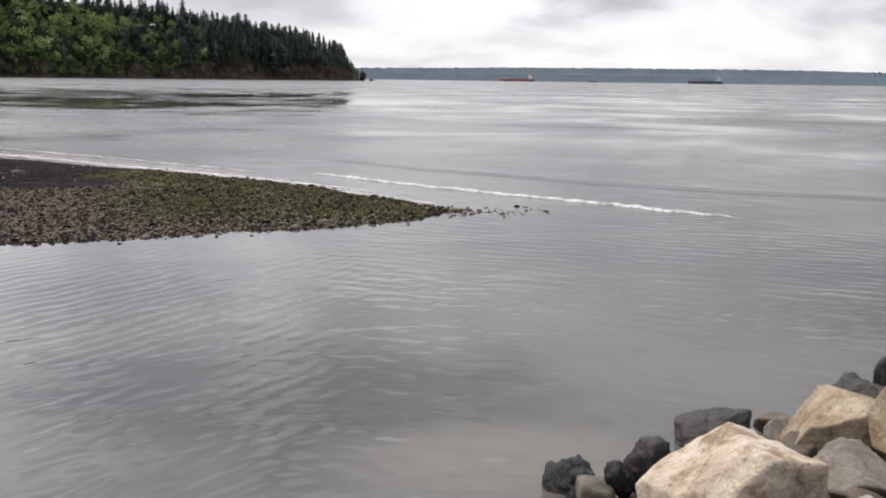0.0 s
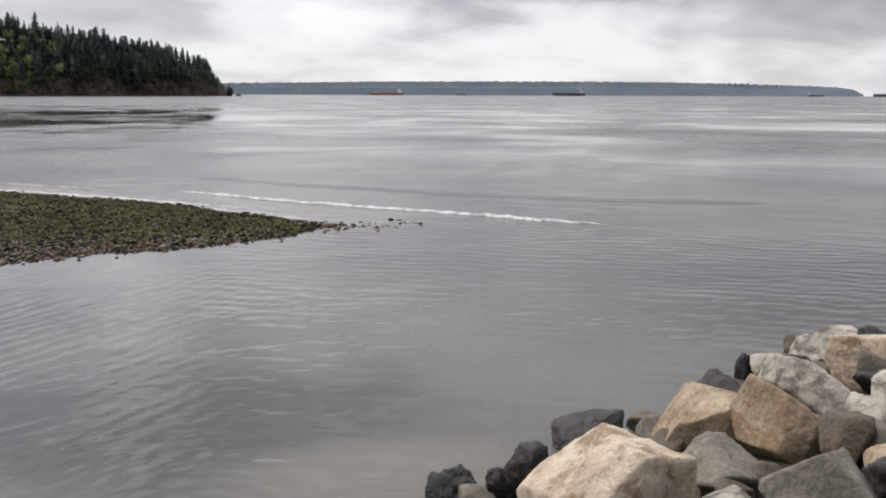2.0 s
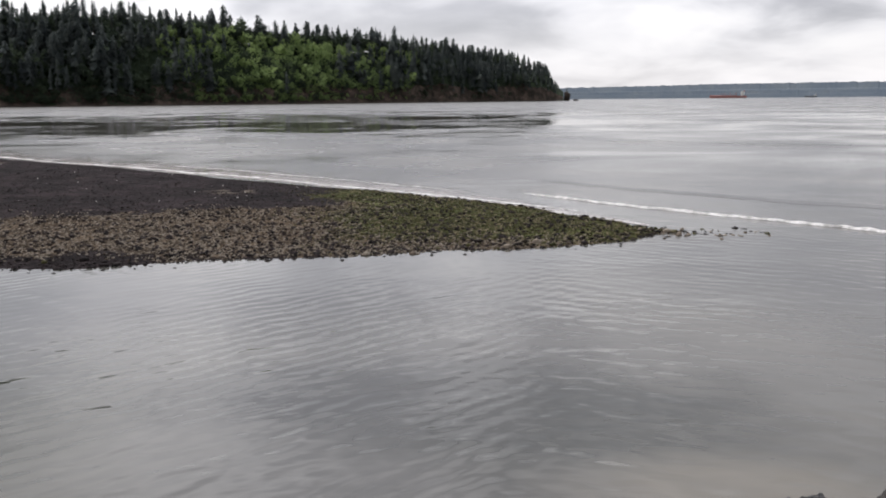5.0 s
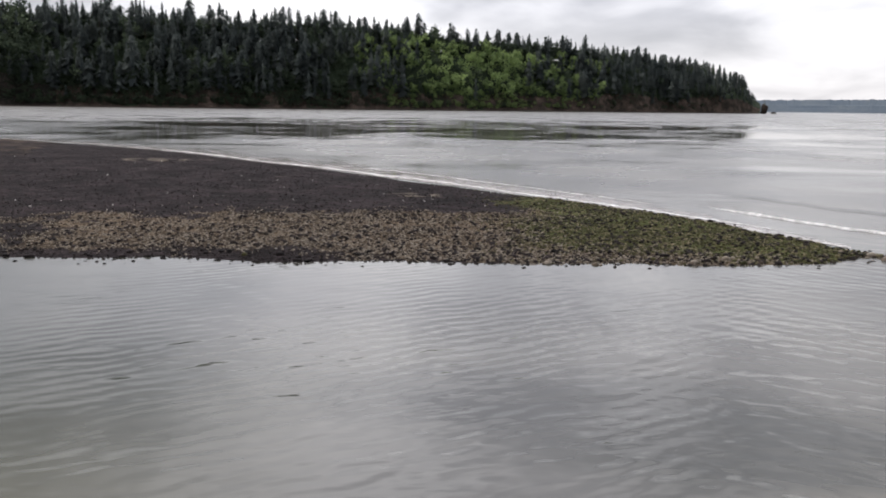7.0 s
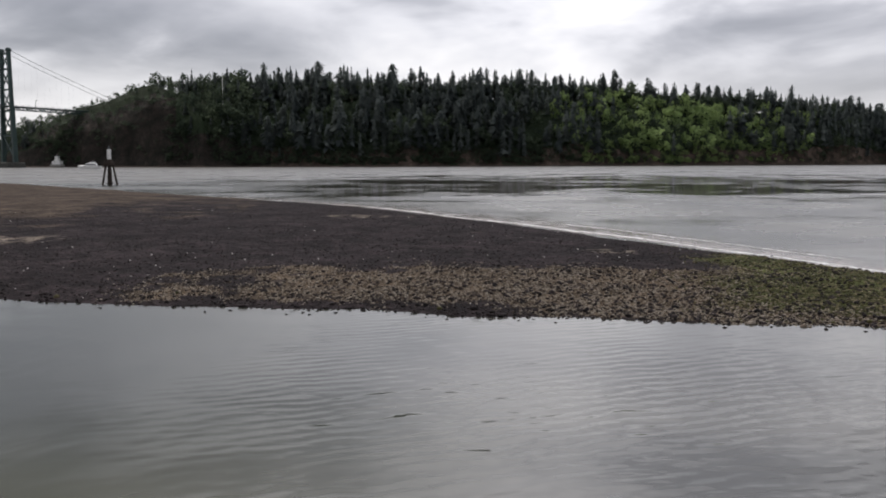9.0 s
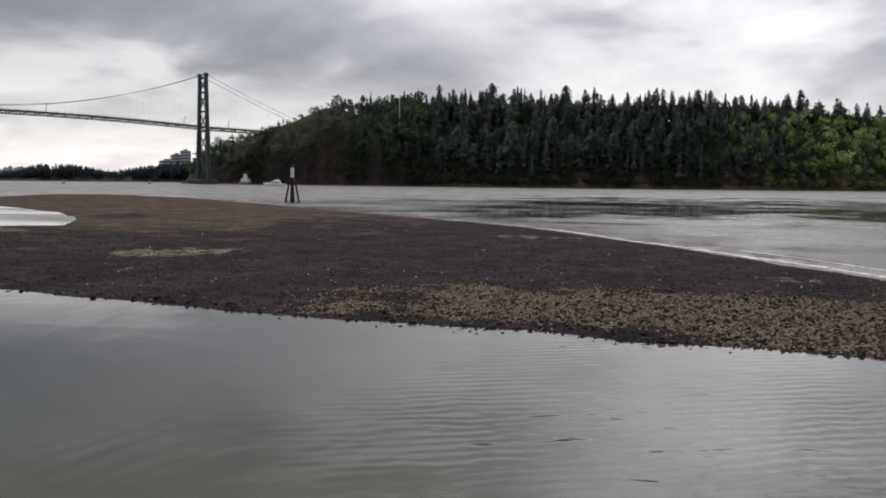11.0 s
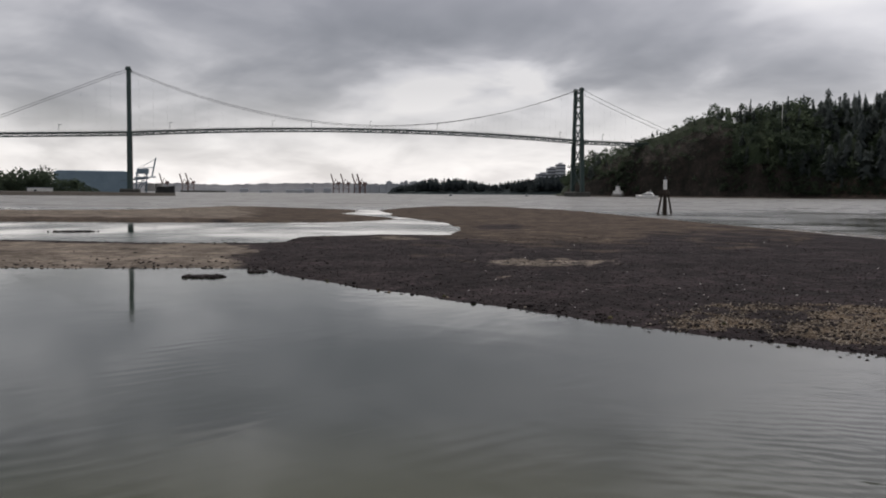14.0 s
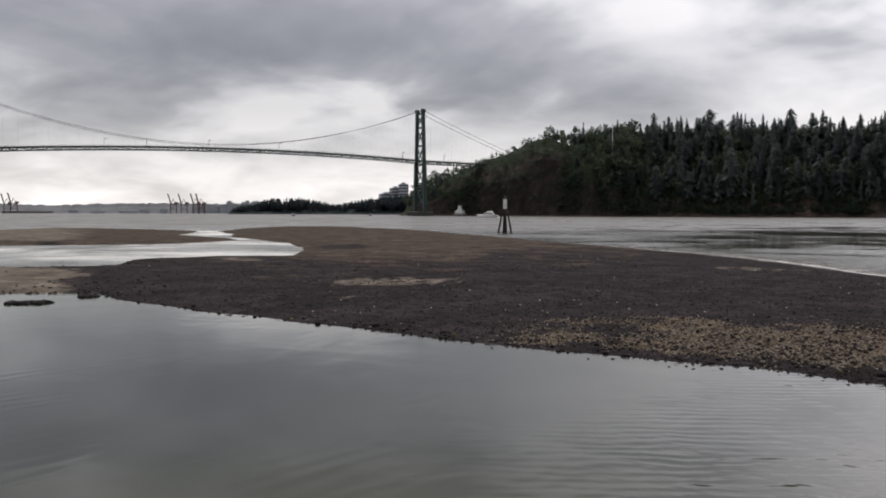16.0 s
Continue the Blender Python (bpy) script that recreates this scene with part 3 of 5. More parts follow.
def signed(poly, X, Y):
    """Distance to a closed line, positive inside."""
    pts = [ring(a, d) for a, d in poly]
    best = np.full(X.shape, 1e9)
    inside = np.zeros(X.shape, bool)
    for p, q in zip(pts, pts[1:] + pts[:1]):
        ex, ey = q.x - p.x, q.y - p.y
        t = np.clip(((X - p.x) * ex + (Y - p.y) * ey) / (ex * ex + ey * ey + 1e-9), 0, 1)
        best = np.minimum(best, np.hypot(X - p.x - t * ex, Y - p.y - t * ey))
        if abs(ey) > 1e-9:
            inside ^= ((p.y > Y) != (q.y > Y)) & (X < (q.x - p.x) * (Y - p.y) / ey + p.x)
    return np.where(inside, best, -best)


def flat_height(X, Y):
    d = np.hypot(X, Y)
    wob = smooth_noise(X, Y, 0.45, 3.0) * 0.28 + smooth_noise(X, Y, 0.10, 7.0) * d * 0.012
    s = np.minimum(signed(SPIT, X, Y), -signed(POOL, X, Y)) + wob
    lump = smooth_noise(X, Y, 2.2, 5.0) * 0.032 + smooth_noise(X, Y, 0.7, 15.0) * 0.045 + smooth_noise(X, Y, 0.25, 9.0) * 0.05
    crest = np.clip(0.16 + d * 0.0012, 0.16, 0.34)
    z = np.where(s > 0, crest * (1 - np.exp(-s / 2.4)) + lump * np.clip(s / 1.5, 0.2, 1), np.maximum(s * 0.10, -0.5))
    az = np.degrees(np.arctan2(-X, Y))
    z = z - 0.16 * np.exp(-((az - 62.9) / 1.9) ** 2 - ((d - 80) / 9) ** 2)
    return z, s


AZ = np.radians(np.linspace(-9, 103, 470))
DIST = np.exp(np.linspace(math.log(16.5), math.log(215), 190))
GA, GD = np.meshgrid(AZ, DIST)
GX, GY = -np.sin(GA) * GD, np.cos(GA) * GD
GZ, GS = flat_height(GX, GY)
nr, nc = GX.shape
fi = np.arange(nr * nc).reshape(nr, nc)
quads = np.stack([fi[:-1, :-1], fi[1:, :-1], fi[1:, 1:], fi[:-1, 1:]], -1).reshape(-1, 4)
keep = GZ.ravel()[quads].max(1) > -0.12
me = mesh_from("tidal_flat", np.stack([GX, GY, GZ], -1).reshape(-1, 3).tolist(), quads[keep][:, ::-1].tolist(), M_FLAT, True)


def zone_masks(X, Y):
    """How far each cover holds: tan shingle on the near shore, green weed at the tip, brown silt far out, sand by the pools."""
    az, d = np.degrees(np.arctan2(-X, Y)), np.hypot(X, Y)
    lower = lerp_table([(12, 15), (18, 17.9), (29, 18.75), (36, 19.3), (43, 20.2), (50, 21.2), (56, 22.5)], az)
    wob = smooth_noise(X, Y, 0.35, 21.0) + 0.5 * smooth_noise(X, Y, 1.1, 23.0)
    upper = lerp_table([(-8, 40), (14, 30), (17, 26.6), (22, 25.2), (32, 24.6), (43, 24.6), (49, 23.6), (55, 21.5), (60, 20)], az)
    ragged = wob * 1.3 + 0.9 * smooth_noise(az * 0.9, d * 2.6, 1.0, 27.0)
    tan = np.clip(0.5 + (upper - d) * 0.45 + ragged, 0, 1) * np.clip((56 - az) / 6, 0, 1) * np.clip(0.5 + (d - lower) / 0.9 + ragged * 0.7, 0, 1)
    green = np.clip(0.5 + (16.5 - az) * 0.12 + wob * 0.5, 0, 1) * np.clip((d - 18.6) / 1.8, 0.15, 1)
    far = lerp_table([(0, 400), (36, 400), (44, 62), (54, 50), (66, 46), (72, 60), (110, 60)], az)
    silt = np.clip(0.16 + (d - far) * 0.02 + wob * 0.8, 0, 0.8)
    silt = np.maximum(silt, 1.35 * np.exp(-((az - 60.5) / 7.0) ** 2 - ((np.log(d) - 4.35) / 0.42) ** 2) + wob * 0.25 - 0.05)
    silt = np.clip(silt - np.exp(-((az - 62.9) / 1.9) ** 2 - ((d - 80) / 9) ** 2), 0, 0.9)
    off_pool = -signed(POOL, X, Y)
    sand = np.clip((az - 76.5) * 0.22 + wob * 0.5, 0, 1) * np.clip((d - 35) / 3, 0, 1) * np.clip((off_pool - 0.8 - d * 0.05) / (0.5 + d * 0.03) + wob * 0.8, 0, 1)
    patch = np.zeros(X.shape)
    for a0, d0, wa, wd, k in ((60.5, 37.6, 3.9, 2.0, 0.95), (57.8, 39.6, 2.6, 0.9, 0.8), (69.8, 57, 2.1, 4.2, 0.8), (62.6, 31.2, 1.6, 0.8, 0.5), (38.4, 50, 2.4, 2.0, 0.6), (24.0, 30.4, 2.0, 1.3, 0.55), (31, 37, 1.4, 0.9, 0.45)):
        patch = np.maximum(patch, k * np.exp(-((az - a0 + 2.5 * wob) / wa) ** 2 - ((d - d0 + 1.2 * wob) / wd) ** 2))
    patch = np.clip(patch * (1.0 + 1.6 * smooth_noise(az * 1.1, d * 1.6, 1.0, 37.0)), 0, 0.8)
    sand = np.maximum(sand, patch)
    return {"m_tan": tan, "m_green": green, "m_brown": silt, "m_sand": sand}


MASKS = zone_masks(GX, GY)
for name, val in MASKS.items():
    at = me.attributes.new(name, "FLOAT", "POINT")
    at.data.foreach_set("value", val.ravel().astype(np.float32))
spit = tagged(part("ground", me, M_FLAT), "low tidal spit of black mussels, tan shingle and green weed", "beach", kind="structure")

# ---- the rock bank that the viewer stands on ----
BANK_AT, BANK_IN = Vector((1.15, 6.55, 0)), Vector((0.545, -0.838, 0))
BANK_ALONG = Vector((0.838, 0.545, 0))


def bank_height(x, y):
    s = (Vector((x, y, 0)) - BANK_AT).dot(BANK_IN)
    return min(0.29 * s, 1.42 + 0.004 * s)


bv, bf = [], []
S_STEPS = [-1.6 + 0.4 * i for i in range(18)] + [6.5, 9, 14, 30, 80, 300]
A_STEPS = [-300, -80, -30] + [-16 + 0.8 * i for i in range(52)] + [40, 80, 300]
for s in S_STEPS:
    for a in A_STEPS:
        p = BANK_AT + BANK_IN * s + BANK_ALONG * a
        bv.append((p.x, p.y, bank_height(p.x, p.y) - 0.16 + 0.05 * noise.noise(p * 0.9)))
n = len(A_STEPS)
for i in range(len(S_STEPS) - 1):
    bf += [(i * n + k, i * n + k + 1, (i + 1) * n + k + 1, (i + 1) * n + k)[::-1] for k in range(n - 1)]
tagged(part("bank", mesh_from("bank", bv, bf, M_BANK, True), None), "sloping gravel bank under the boulders", "bank", kind="structure")

# ---- the wooded headland across the narrows ----
SHORE = [(-1, 1330), (1.9, 1250), (4, 1190), (10, 1050), (20, 900), (30, 825), (40, 800), (48, 845), (52, 900), (55, 950), (58, 1010), (62, 1100), (66, 1250)]
SKYLINE = [(1.9, 0.3), (2.7, 0.55), (3.2, 1.0), (3.8, 2.12), (6.1, 2.92), (10.2, 3.62), (15, 4.32), (19.6, 4.65), (23.6, 5.25), (26.5, 5.45), (31, 5.6), (34, 5.55), (39, 5.8), (43.5, 5.6), (46.5, 5.54), (48.6, 5.24), (50.4, 5.19), (52.5, 4.29), (55, 3.34), (57.2, 2.64), (58.6, 1.9), (59.4, 1.0), (59.9, 0.2)]
TREE_H = [(1.9, 2), (3, 7), (4, 15), (8, 26), (20, 30), (40, 30), (46, 24), (48, 19), (50, 15), (51.2, 7), (55, 6), (57, 13), (58, 18), (66, 14)]


def crest_height(az):
    d = lerp_table(SHORE, az) + 85
    return np.maximum(np.tan(np.radians(lerp_table(SKYLINE, az))) * d + EYE - lerp_table(TREE_H, az) * 0.95, 1.5)


def headland_height(az, s):
    """Ground height s metres in from the shore at a bearing: beach, broken cliff, wooded slope, plateau."""
    top = crest_height(az)
    cliff = lerp_table([(0, 0.25), (4, 0.5), (12, 0.20), (25, 0.14), (40, 0.08), (46, 0.2), (48.5, 0.58), (53, 0.66), (56, 0.5), (66, 0.4)], az)
    wob = np.clip(0.75 + 0.9 * smooth_noise(np.asarray(az) * 1.0, np.zeros(np.shape(az)), 0.33, 2.0), 0.25, 1.5)
    c = np.clip(cliff * wob, 0.05, 0.9) * top
    beach = 1.3 * np.clip(s / 9, 0, 1)
    face = c * np.clip((s - 9) / (7 + c * 0.35), 0, 1)
    rest = (top - c) * (1 - (1 - np.clip((s - 14) / 78, 0, 1)) ** 1.7)
    rough = (smooth_noise(np.asarray(az) * 16.0, s, 0.05, 4.0) * 3.0 + smooth_noise(np.asarray(az) * 16.0, s, 0.16, 14.0) * 2.6) * np.clip((s - 8) / 12, 0, 1)
    return np.maximum(beach + face + rest, -1) + rough * np.clip(top / 30, 0.1, 1) - np.where(s < 0, 2.0, 0.0)


HA = np.linspace(2.75, 59.8, 420)
HS = np.array([-6, 0, 4, 9, 10.5, 12, 14, 16.5, 19, 22, 26, 31, 37, 45, 55, 66, 80, 95, 120, 160, 220])
ha, hs = np.meshgrid(HA, HS)
hd = lerp_table(SHORE, ha) + hs + smooth_noise(ha, np.zeros(ha.shape), 0.8, 6.0) * 9 * np.clip((ha - 1.5) / 3, 0, 1)
hz = headland_height(ha, hs)
hx, hy = -np.sin(np.radians(ha)) * hd, np.cos(np.radians(ha)) * hd
nr, nc = ha.shape
fi = np.arange(nr * nc).reshape(nr, nc)
quads = np.stack([fi[:-1, :-1], fi[:-1, 1:], fi[1:, 1:], fi[1:, :-1]], -1).reshape(-1, 4)
me = mesh_from("headland", np.stack([hx, hy, hz], -1).reshape(-1, 3).tolist(), quads.tolist(), M_HILL)
for m in (M_CLIFF, M_GRASS, M_SHORE_ROCK, M_BLUFF):
    me.materials.append(m)
slot = np.zeros(len(quads), int)
qs, qa = hs.ravel()[quads].mean(1), ha.ravel()[quads].mean(1)
qz = hz.ravel()[quads]
steep = (qz.max(1) - qz.min(1)) / np.maximum(np.ptp(hs.ravel()[quads], axis=1), 1)
slot[(steep > 0.55) & ((qs < 22) | (qs < 60) & (qa > 49.5))] = 1
slot[(slot == 1) & (qa > 44)] = 4
slot[(qs > 55) & (qa > 45) & (qa < 56)] = 2
slot[qs < 9] = 3
me.polygons.foreach_set("material_index", slot.astype(np.int32))
headland = tagged(part("headland", me, M_HILL), "wooded headland with a low red-brown cliff above the shore", "headland", kind="structure")

# ---- trees ----
rng = np.random.default_rng(4)


def conifer(seed, blades=170, lean=1.0, gap=0.0):
    """Unit-high fir: drooping branch blades in uneven whorls up the stem, fuller on one side, with gaps and a blunt or pointed top."""
    r = np.random.default_rng(seed)
    v, f = [], []
    low = r.uniform(0.02, 0.16) + gap
    power, top, heavy = r.uniform(0.38, 0.8), r.uniform(0.90, 1.0), r.uniform(0, 6.28)
    for i in range(blades):
        h = low + (0.97 * top - low) * ((i + r.random()) / blades) ** 0.9
        lump = 0.85 + 0.42 * noise.noise(Vector((h * 7.0, seed * 3.7, 1.0))) + 0.18 * math.sin(h * 26 + seed)
        a = i * 2.4 + r.uniform(-0.5, 0.5)
        reach = (0.17 * max(top - h, 0.0) ** power + 0.014) * lean * lump * (1 + 0.28 * math.cos(a - heavy))
        if r.random() < gap + 0.05:
            continue
        L = reach * r.uniform(0.55, 1.35)
        w = L * r.uniform(0.12, 0.26)
        dz = L * r.uniform(0.1, 1.0)
        c, s = math.cos(a), math.sin(a)
        b0 = len(v)
        v += [(c * L * 0.08, s * L * 0.08, h + 0.02), (c * L * 0.55 - s * w, s * L * 0.55 + c * w, h - dz * 0.55), (c * L, s * L, h - dz),
              (c * L * 0.55 + s * w, s * L * 0.55 - c * w, h - dz * 0.45)]
        f += [(b0, b0 + 1, b0 + 2), (b0, b0 + 2, b0 + 3)]
    b0 = len(v)
    v += [(0.008, 0, 0.86), (-0.006, 0.008, 0.86), (-0.006, -0.008, 0.86), (0, 0, top + 0.01)]
    f += [(b0, b0 + 1, b0 + 3), (b0 + 1, b0 + 2, b0 + 3), (b0 + 2, b0, b0 + 3)]
    return np.array(v), np.array(f)


def broadleaf(seed, clumps=80):
    """Unit-high broad tree: small leaf sprays packed round several limbs, uneven in outline and with gaps."""
    r = np.random.default_rng(seed)
    heads = [np.array([r.uniform(-0.2, 0.2), r.uniform(-0.2, 0.2), r.uniform(0.36, 0.84)]) for _ in range(8)]
    v, f = [], []
    for i in range(clumps):
        d0 = r.normal(0, 1, 3)
        d0 /= np.linalg.norm(d0)
        c = heads[i % 8] + d0 * r.uniform(0.06, 0.17) * (1, 1, 0.9)
        size = r.uniform(0.03, 0.066)
        d1 = r.normal(0, 1, 3)
        d1 /= np.linalg.norm(d1)
        d2 = np.cross(d1, d0 + r.normal(0, 0.4, 3))
        d2 /= np.linalg.norm(d2)
        b0 = len(v)
        v += [c + d1 * size, c + d2 * size * r.uniform(0.6, 1.2), c - d1 * size * r.uniform(0.6, 1.2), c - d2 * size, c + d0 * size * 0.6]
        f += [(b0, b0 + 1, b0 + 4), (b0 + 1, b0 + 2, b0 + 4), (b0 + 2, b0 + 3, b0 + 4), (b0 + 3, b0, b0 + 4)]
    return np.array(v), np.array(f)


FIRS = [conifer(s, 250 + 12 * (s % 4), 0.7 + 0.13 * (s % 4), 0.12 * (s % 3 == 2)) for s in range(16)]
SNAGS = [conifer(50 + s, 80, 0.6, 0.35) for s in range(3)]
LEAFY = [broadleaf(s) for s in range(8)]


def woods(name, trees, mat, label, category="woods"):
    """Many trees joined into one growth. trees: (form, x, y, z, height, spread, turn, tint)."""
    vs, fs, ts, base = [], [], [], 0
    for (v, f), x, y, z, h, sp, turn, tint in trees:
        c, s = math.cos(turn), math.sin(turn)
        p = v * (h * sp, h * sp, h)
        vs.append(np.stack([p[:, 0] * c - p[:, 1] * s + x, p[:, 0] * s + p[:, 1] * c + y, p[:, 2] + z], -1))
        fs.append(f + base)
        ts.append(np.full(len(v), tint, np.float32))
        base += len(v)
    V, F = np.concatenate(vs), np.concatenate(fs)
    me = bpy.data.meshes.new(name)
    me.vertices.add(len(V)), me.loops.add(len(F) * 3), me.polygons.add(len(F))
    me.vertices.foreach_set("co", V.astype(np.float32).ravel())
    me.loops.foreach_set("vertex_index", F.astype(np.int32).ravel())
    me.polygons.foreach_set("loop_start", np.arange(0, len(F) * 3, 3, dtype=np.int32))
    me.update(calc_edges=True)
    at = me.attributes.new("tint", "FLOAT", "POINT")
    at.data.foreach_set("value", np.concatenate(ts))
    me.materials.append(mat)
    return tagged(part(name, me, mat), label, category, kind="stuff")


def green_patch(az, s):
    """How much of the slope is broad-leaved."""
    g = math.exp(-((az - 19.5) / 6.8) ** 4) * 0.97 if s < 80 else 0.16
    if s < 26:
        g = max(g, 0.40)
    elif s < 84:
        g = max(g, 0.36 + 0.5 * noise.noise(Vector((az * 0.45, s * 0.03, 2.0))))
    if az > 45.5:
        g = max(g, 0.75)
    if az < 10:
        g *= 0.5
    return g


dark, bright, dusky = [], [], []
az = 3.2
spots = []
while az < 59.4:
    d0 = float(lerp_table(SHORE, az))
    for s in (19, 24, 29, 35, 41, 48, 55, 62, 70, 78, 86, 95, 106, 120, 134, 150):
        spots.append((az + rng.uniform(-0.2, 0.2), s + rng.uniform(-3, 3)))
    az += 6.2 / d0 * 57.3
for a, s in spots:
    if a > 57.5 and s < 30:
        continue
    cliff_gap = 50.0 < a < 54.6 and s < 58
    if cliff_gap and rng.random() < 0.93:
        continue
    if 48.5 < a < 54.5 and 56 < s < 66 and rng.random() < 0.6:
        continue
    d = float(lerp_table(SHORE, a)) + s
    z = float(headland_height(np.array([a]), np.array([s]))[0]) - 0.8
    h = float(lerp_table(TREE_H, a)) * rng.uniform(0.45, 1.08) * (1.0 + 0.30 * noise.noise(Vector((a * 1.3, s * 0.02, 8.0))))
    p = ring(a, d)
    tint = float(np.clip(rng.normal(0.45, 0.25), 0, 1))
    if rng.random() < green_patch(a, s):
        hh = h * rng.uniform(0.45, 0.85) if s < 62 else h * rng.uniform(0.6, 0.85)
        if a > 45:
            hh = h * rng.uniform(0.8, 1.3)
        row = (LEAFY[rng.integers(8)], p.x, p.y, z, hh, rng.uniform(0.8, 1.2), rng.uniform(0, 6.3), tint)
        (bright if 11.5 < a < 27 and s < 76 and rng.random() < 0.85 else dusky).append(row)
    else:
        form = SNAGS[rng.integers(3)] if rng.random() < 0.05 else FIRS[rng.integers(16)]
        dark.append((form, p.x, p.y, z, h * (1.2 if rng.random() < 0.10 else 1.0), rng.uniform(1.0, 2.1), rng.uniform(0, 6.3), tint))
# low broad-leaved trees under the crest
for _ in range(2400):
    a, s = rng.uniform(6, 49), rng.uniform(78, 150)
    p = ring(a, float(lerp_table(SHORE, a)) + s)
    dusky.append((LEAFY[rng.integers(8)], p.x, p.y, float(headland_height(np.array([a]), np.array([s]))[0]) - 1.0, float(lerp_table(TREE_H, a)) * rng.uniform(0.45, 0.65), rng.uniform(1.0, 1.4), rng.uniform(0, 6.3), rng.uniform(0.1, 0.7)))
# bushes along the cliff foot
for _ in range(2700):
    a = rng.uniform(5, 57)
    s = rng.uniform(10, 26) if not 50.0 < a < 54.6 else rng.uniform(14, 62)
    if 50.0 < a < 54.6 and rng.random() < 0.7 or a < 14 and s < 18 and rng.random() < 0.75:
        continue
    p = ring(a, float(lerp_table(SHORE, a)) + s)
    z = float(headland_height(np.array([a]), np.array([s]))[0]) - 1.0
    (bright if 12 < a < 25 and rng.random() < 0.6 else dusky).append((LEAFY[rng.integers(8)], p.x, p.y, z, rng.uniform(3, 9), rng.uniform(1.0, 1.5), rng.uniform(0, 6.3), rng.uniform(0.1, 0.9)))
# the tallest conifers of the skyline stand on their own
picked = sorted(rng.choice([i for i, t in enumerate(dark) if t[4] > 20 and t[3] > 0.62 * float(crest_height(math.degrees(math.atan2(-t[1], t[2]))))], 230, replace=False).tolist())
bm = add_tube(bmesh.new(), (0, 0, -0.04), (0, 0, 0.86), 0.014, 0.003, 6)
TRUNK = bpy.data.meshes.new("trunk")
bm.to_mesh(TRUNK), bm.free()
TRUNK.materials.append(M_BARK)
CROWNS = {}


def crown_mesh(form, tint):
    key = (id(form[0]), round(tint * 3))
    if key not in CROWNS:
        me = mesh_from("crown", form[0].tolist(), form[1].tolist(), M_CONIFER)
        me.attributes.new("tint", "FLOAT", "POINT").data.foreach_set("value", np.full(len(form[0]), tint, np.float32))
        CROWNS[key] = me
    return CROWNS[key]


for i in picked:
    form, x, y, z, h, sp, turn, tint = dark[i]
    tree = tagged(new("fir_tree"), "tall dark green conifer rising from the headland woods", "tree", "conifers of the skyline")
    tree.matrix_basis = pose(x, y, z, 0, 0, math.degrees(turn)) @ Matrix.Diagonal((h * sp, h * sp, h, 1))
    part("trunk", TRUNK, M_BARK, tree)
    part("crown", crown_mesh(form, tint), M_CONIFER, tree)
# the spires that stand out above the rest: bearing and height of the top in degrees
SPIRES = [(49.06, 5.43), (48.5, 5.68), (47.18, 5.48), (46.45, 5.82), (45.62, 5.8), (45.1, 5.57), (44.2, 5.55), (43.46, 5.87), (42.97, 5.89), (42.4, 5.77), (41.82, 5.82), (39.28, 5.97), (38.08, 6.04),
          (36.77, 5.95), (33.77, 5.68), (32.9, 5.76), (31.34, 5.82), (29.28, 5.75), (28.07, 5.74), (27.22, 5.62), (25.75, 5.45), (23.76, 5.55), (19.55, 4.85), (18.15, 4.76), (16.74, 4.5), (15.2, 4.45),
          (13.85, 4.25), (12.6, 3.95), (10.23, 3.66), (8.53, 3.38), (6.82, 3.1)]
for k, (a, e) in enumerate(SPIRES):
    s = 84.0
    d = float(lerp_table(SHORE, a)) + s
    z = float(headland_height(np.array([a]), np.array([s]))[0]) - 0.8
    top = EYE + d * math.tan(radians(e))
    p = ring(a, d)
    h = max(top - z, 12.0)
    tree = tagged(new("fir_tree"), "tall dark spire-topped conifer above the headland woods", "tree", "conifers of the skyline")
    tree.matrix_basis = pose(p.x, p.y, top - h, 0, 0, 77.0 * k) @ Matrix.Diagonal((h * 1.15, h * 1.15, h, 1))
    part("trunk", TRUNK, M_BARK, tree)
    part("crown", crown_mesh(FIRS[(5 * k) % 16], 0.3 + 0.1 * (k % 4)), M_CONIFER, tree)
chosen = set(picked)
woods("conifer_woods", [t for i, t in enumerate(dark) if i not in chosen], M_CONIFER, "dense dark green conifers covering the headland")
woods("maple_woods", bright, M_LEAF, "bright green broad-leaved trees on the slope")
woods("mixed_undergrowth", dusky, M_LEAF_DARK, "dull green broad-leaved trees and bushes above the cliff")


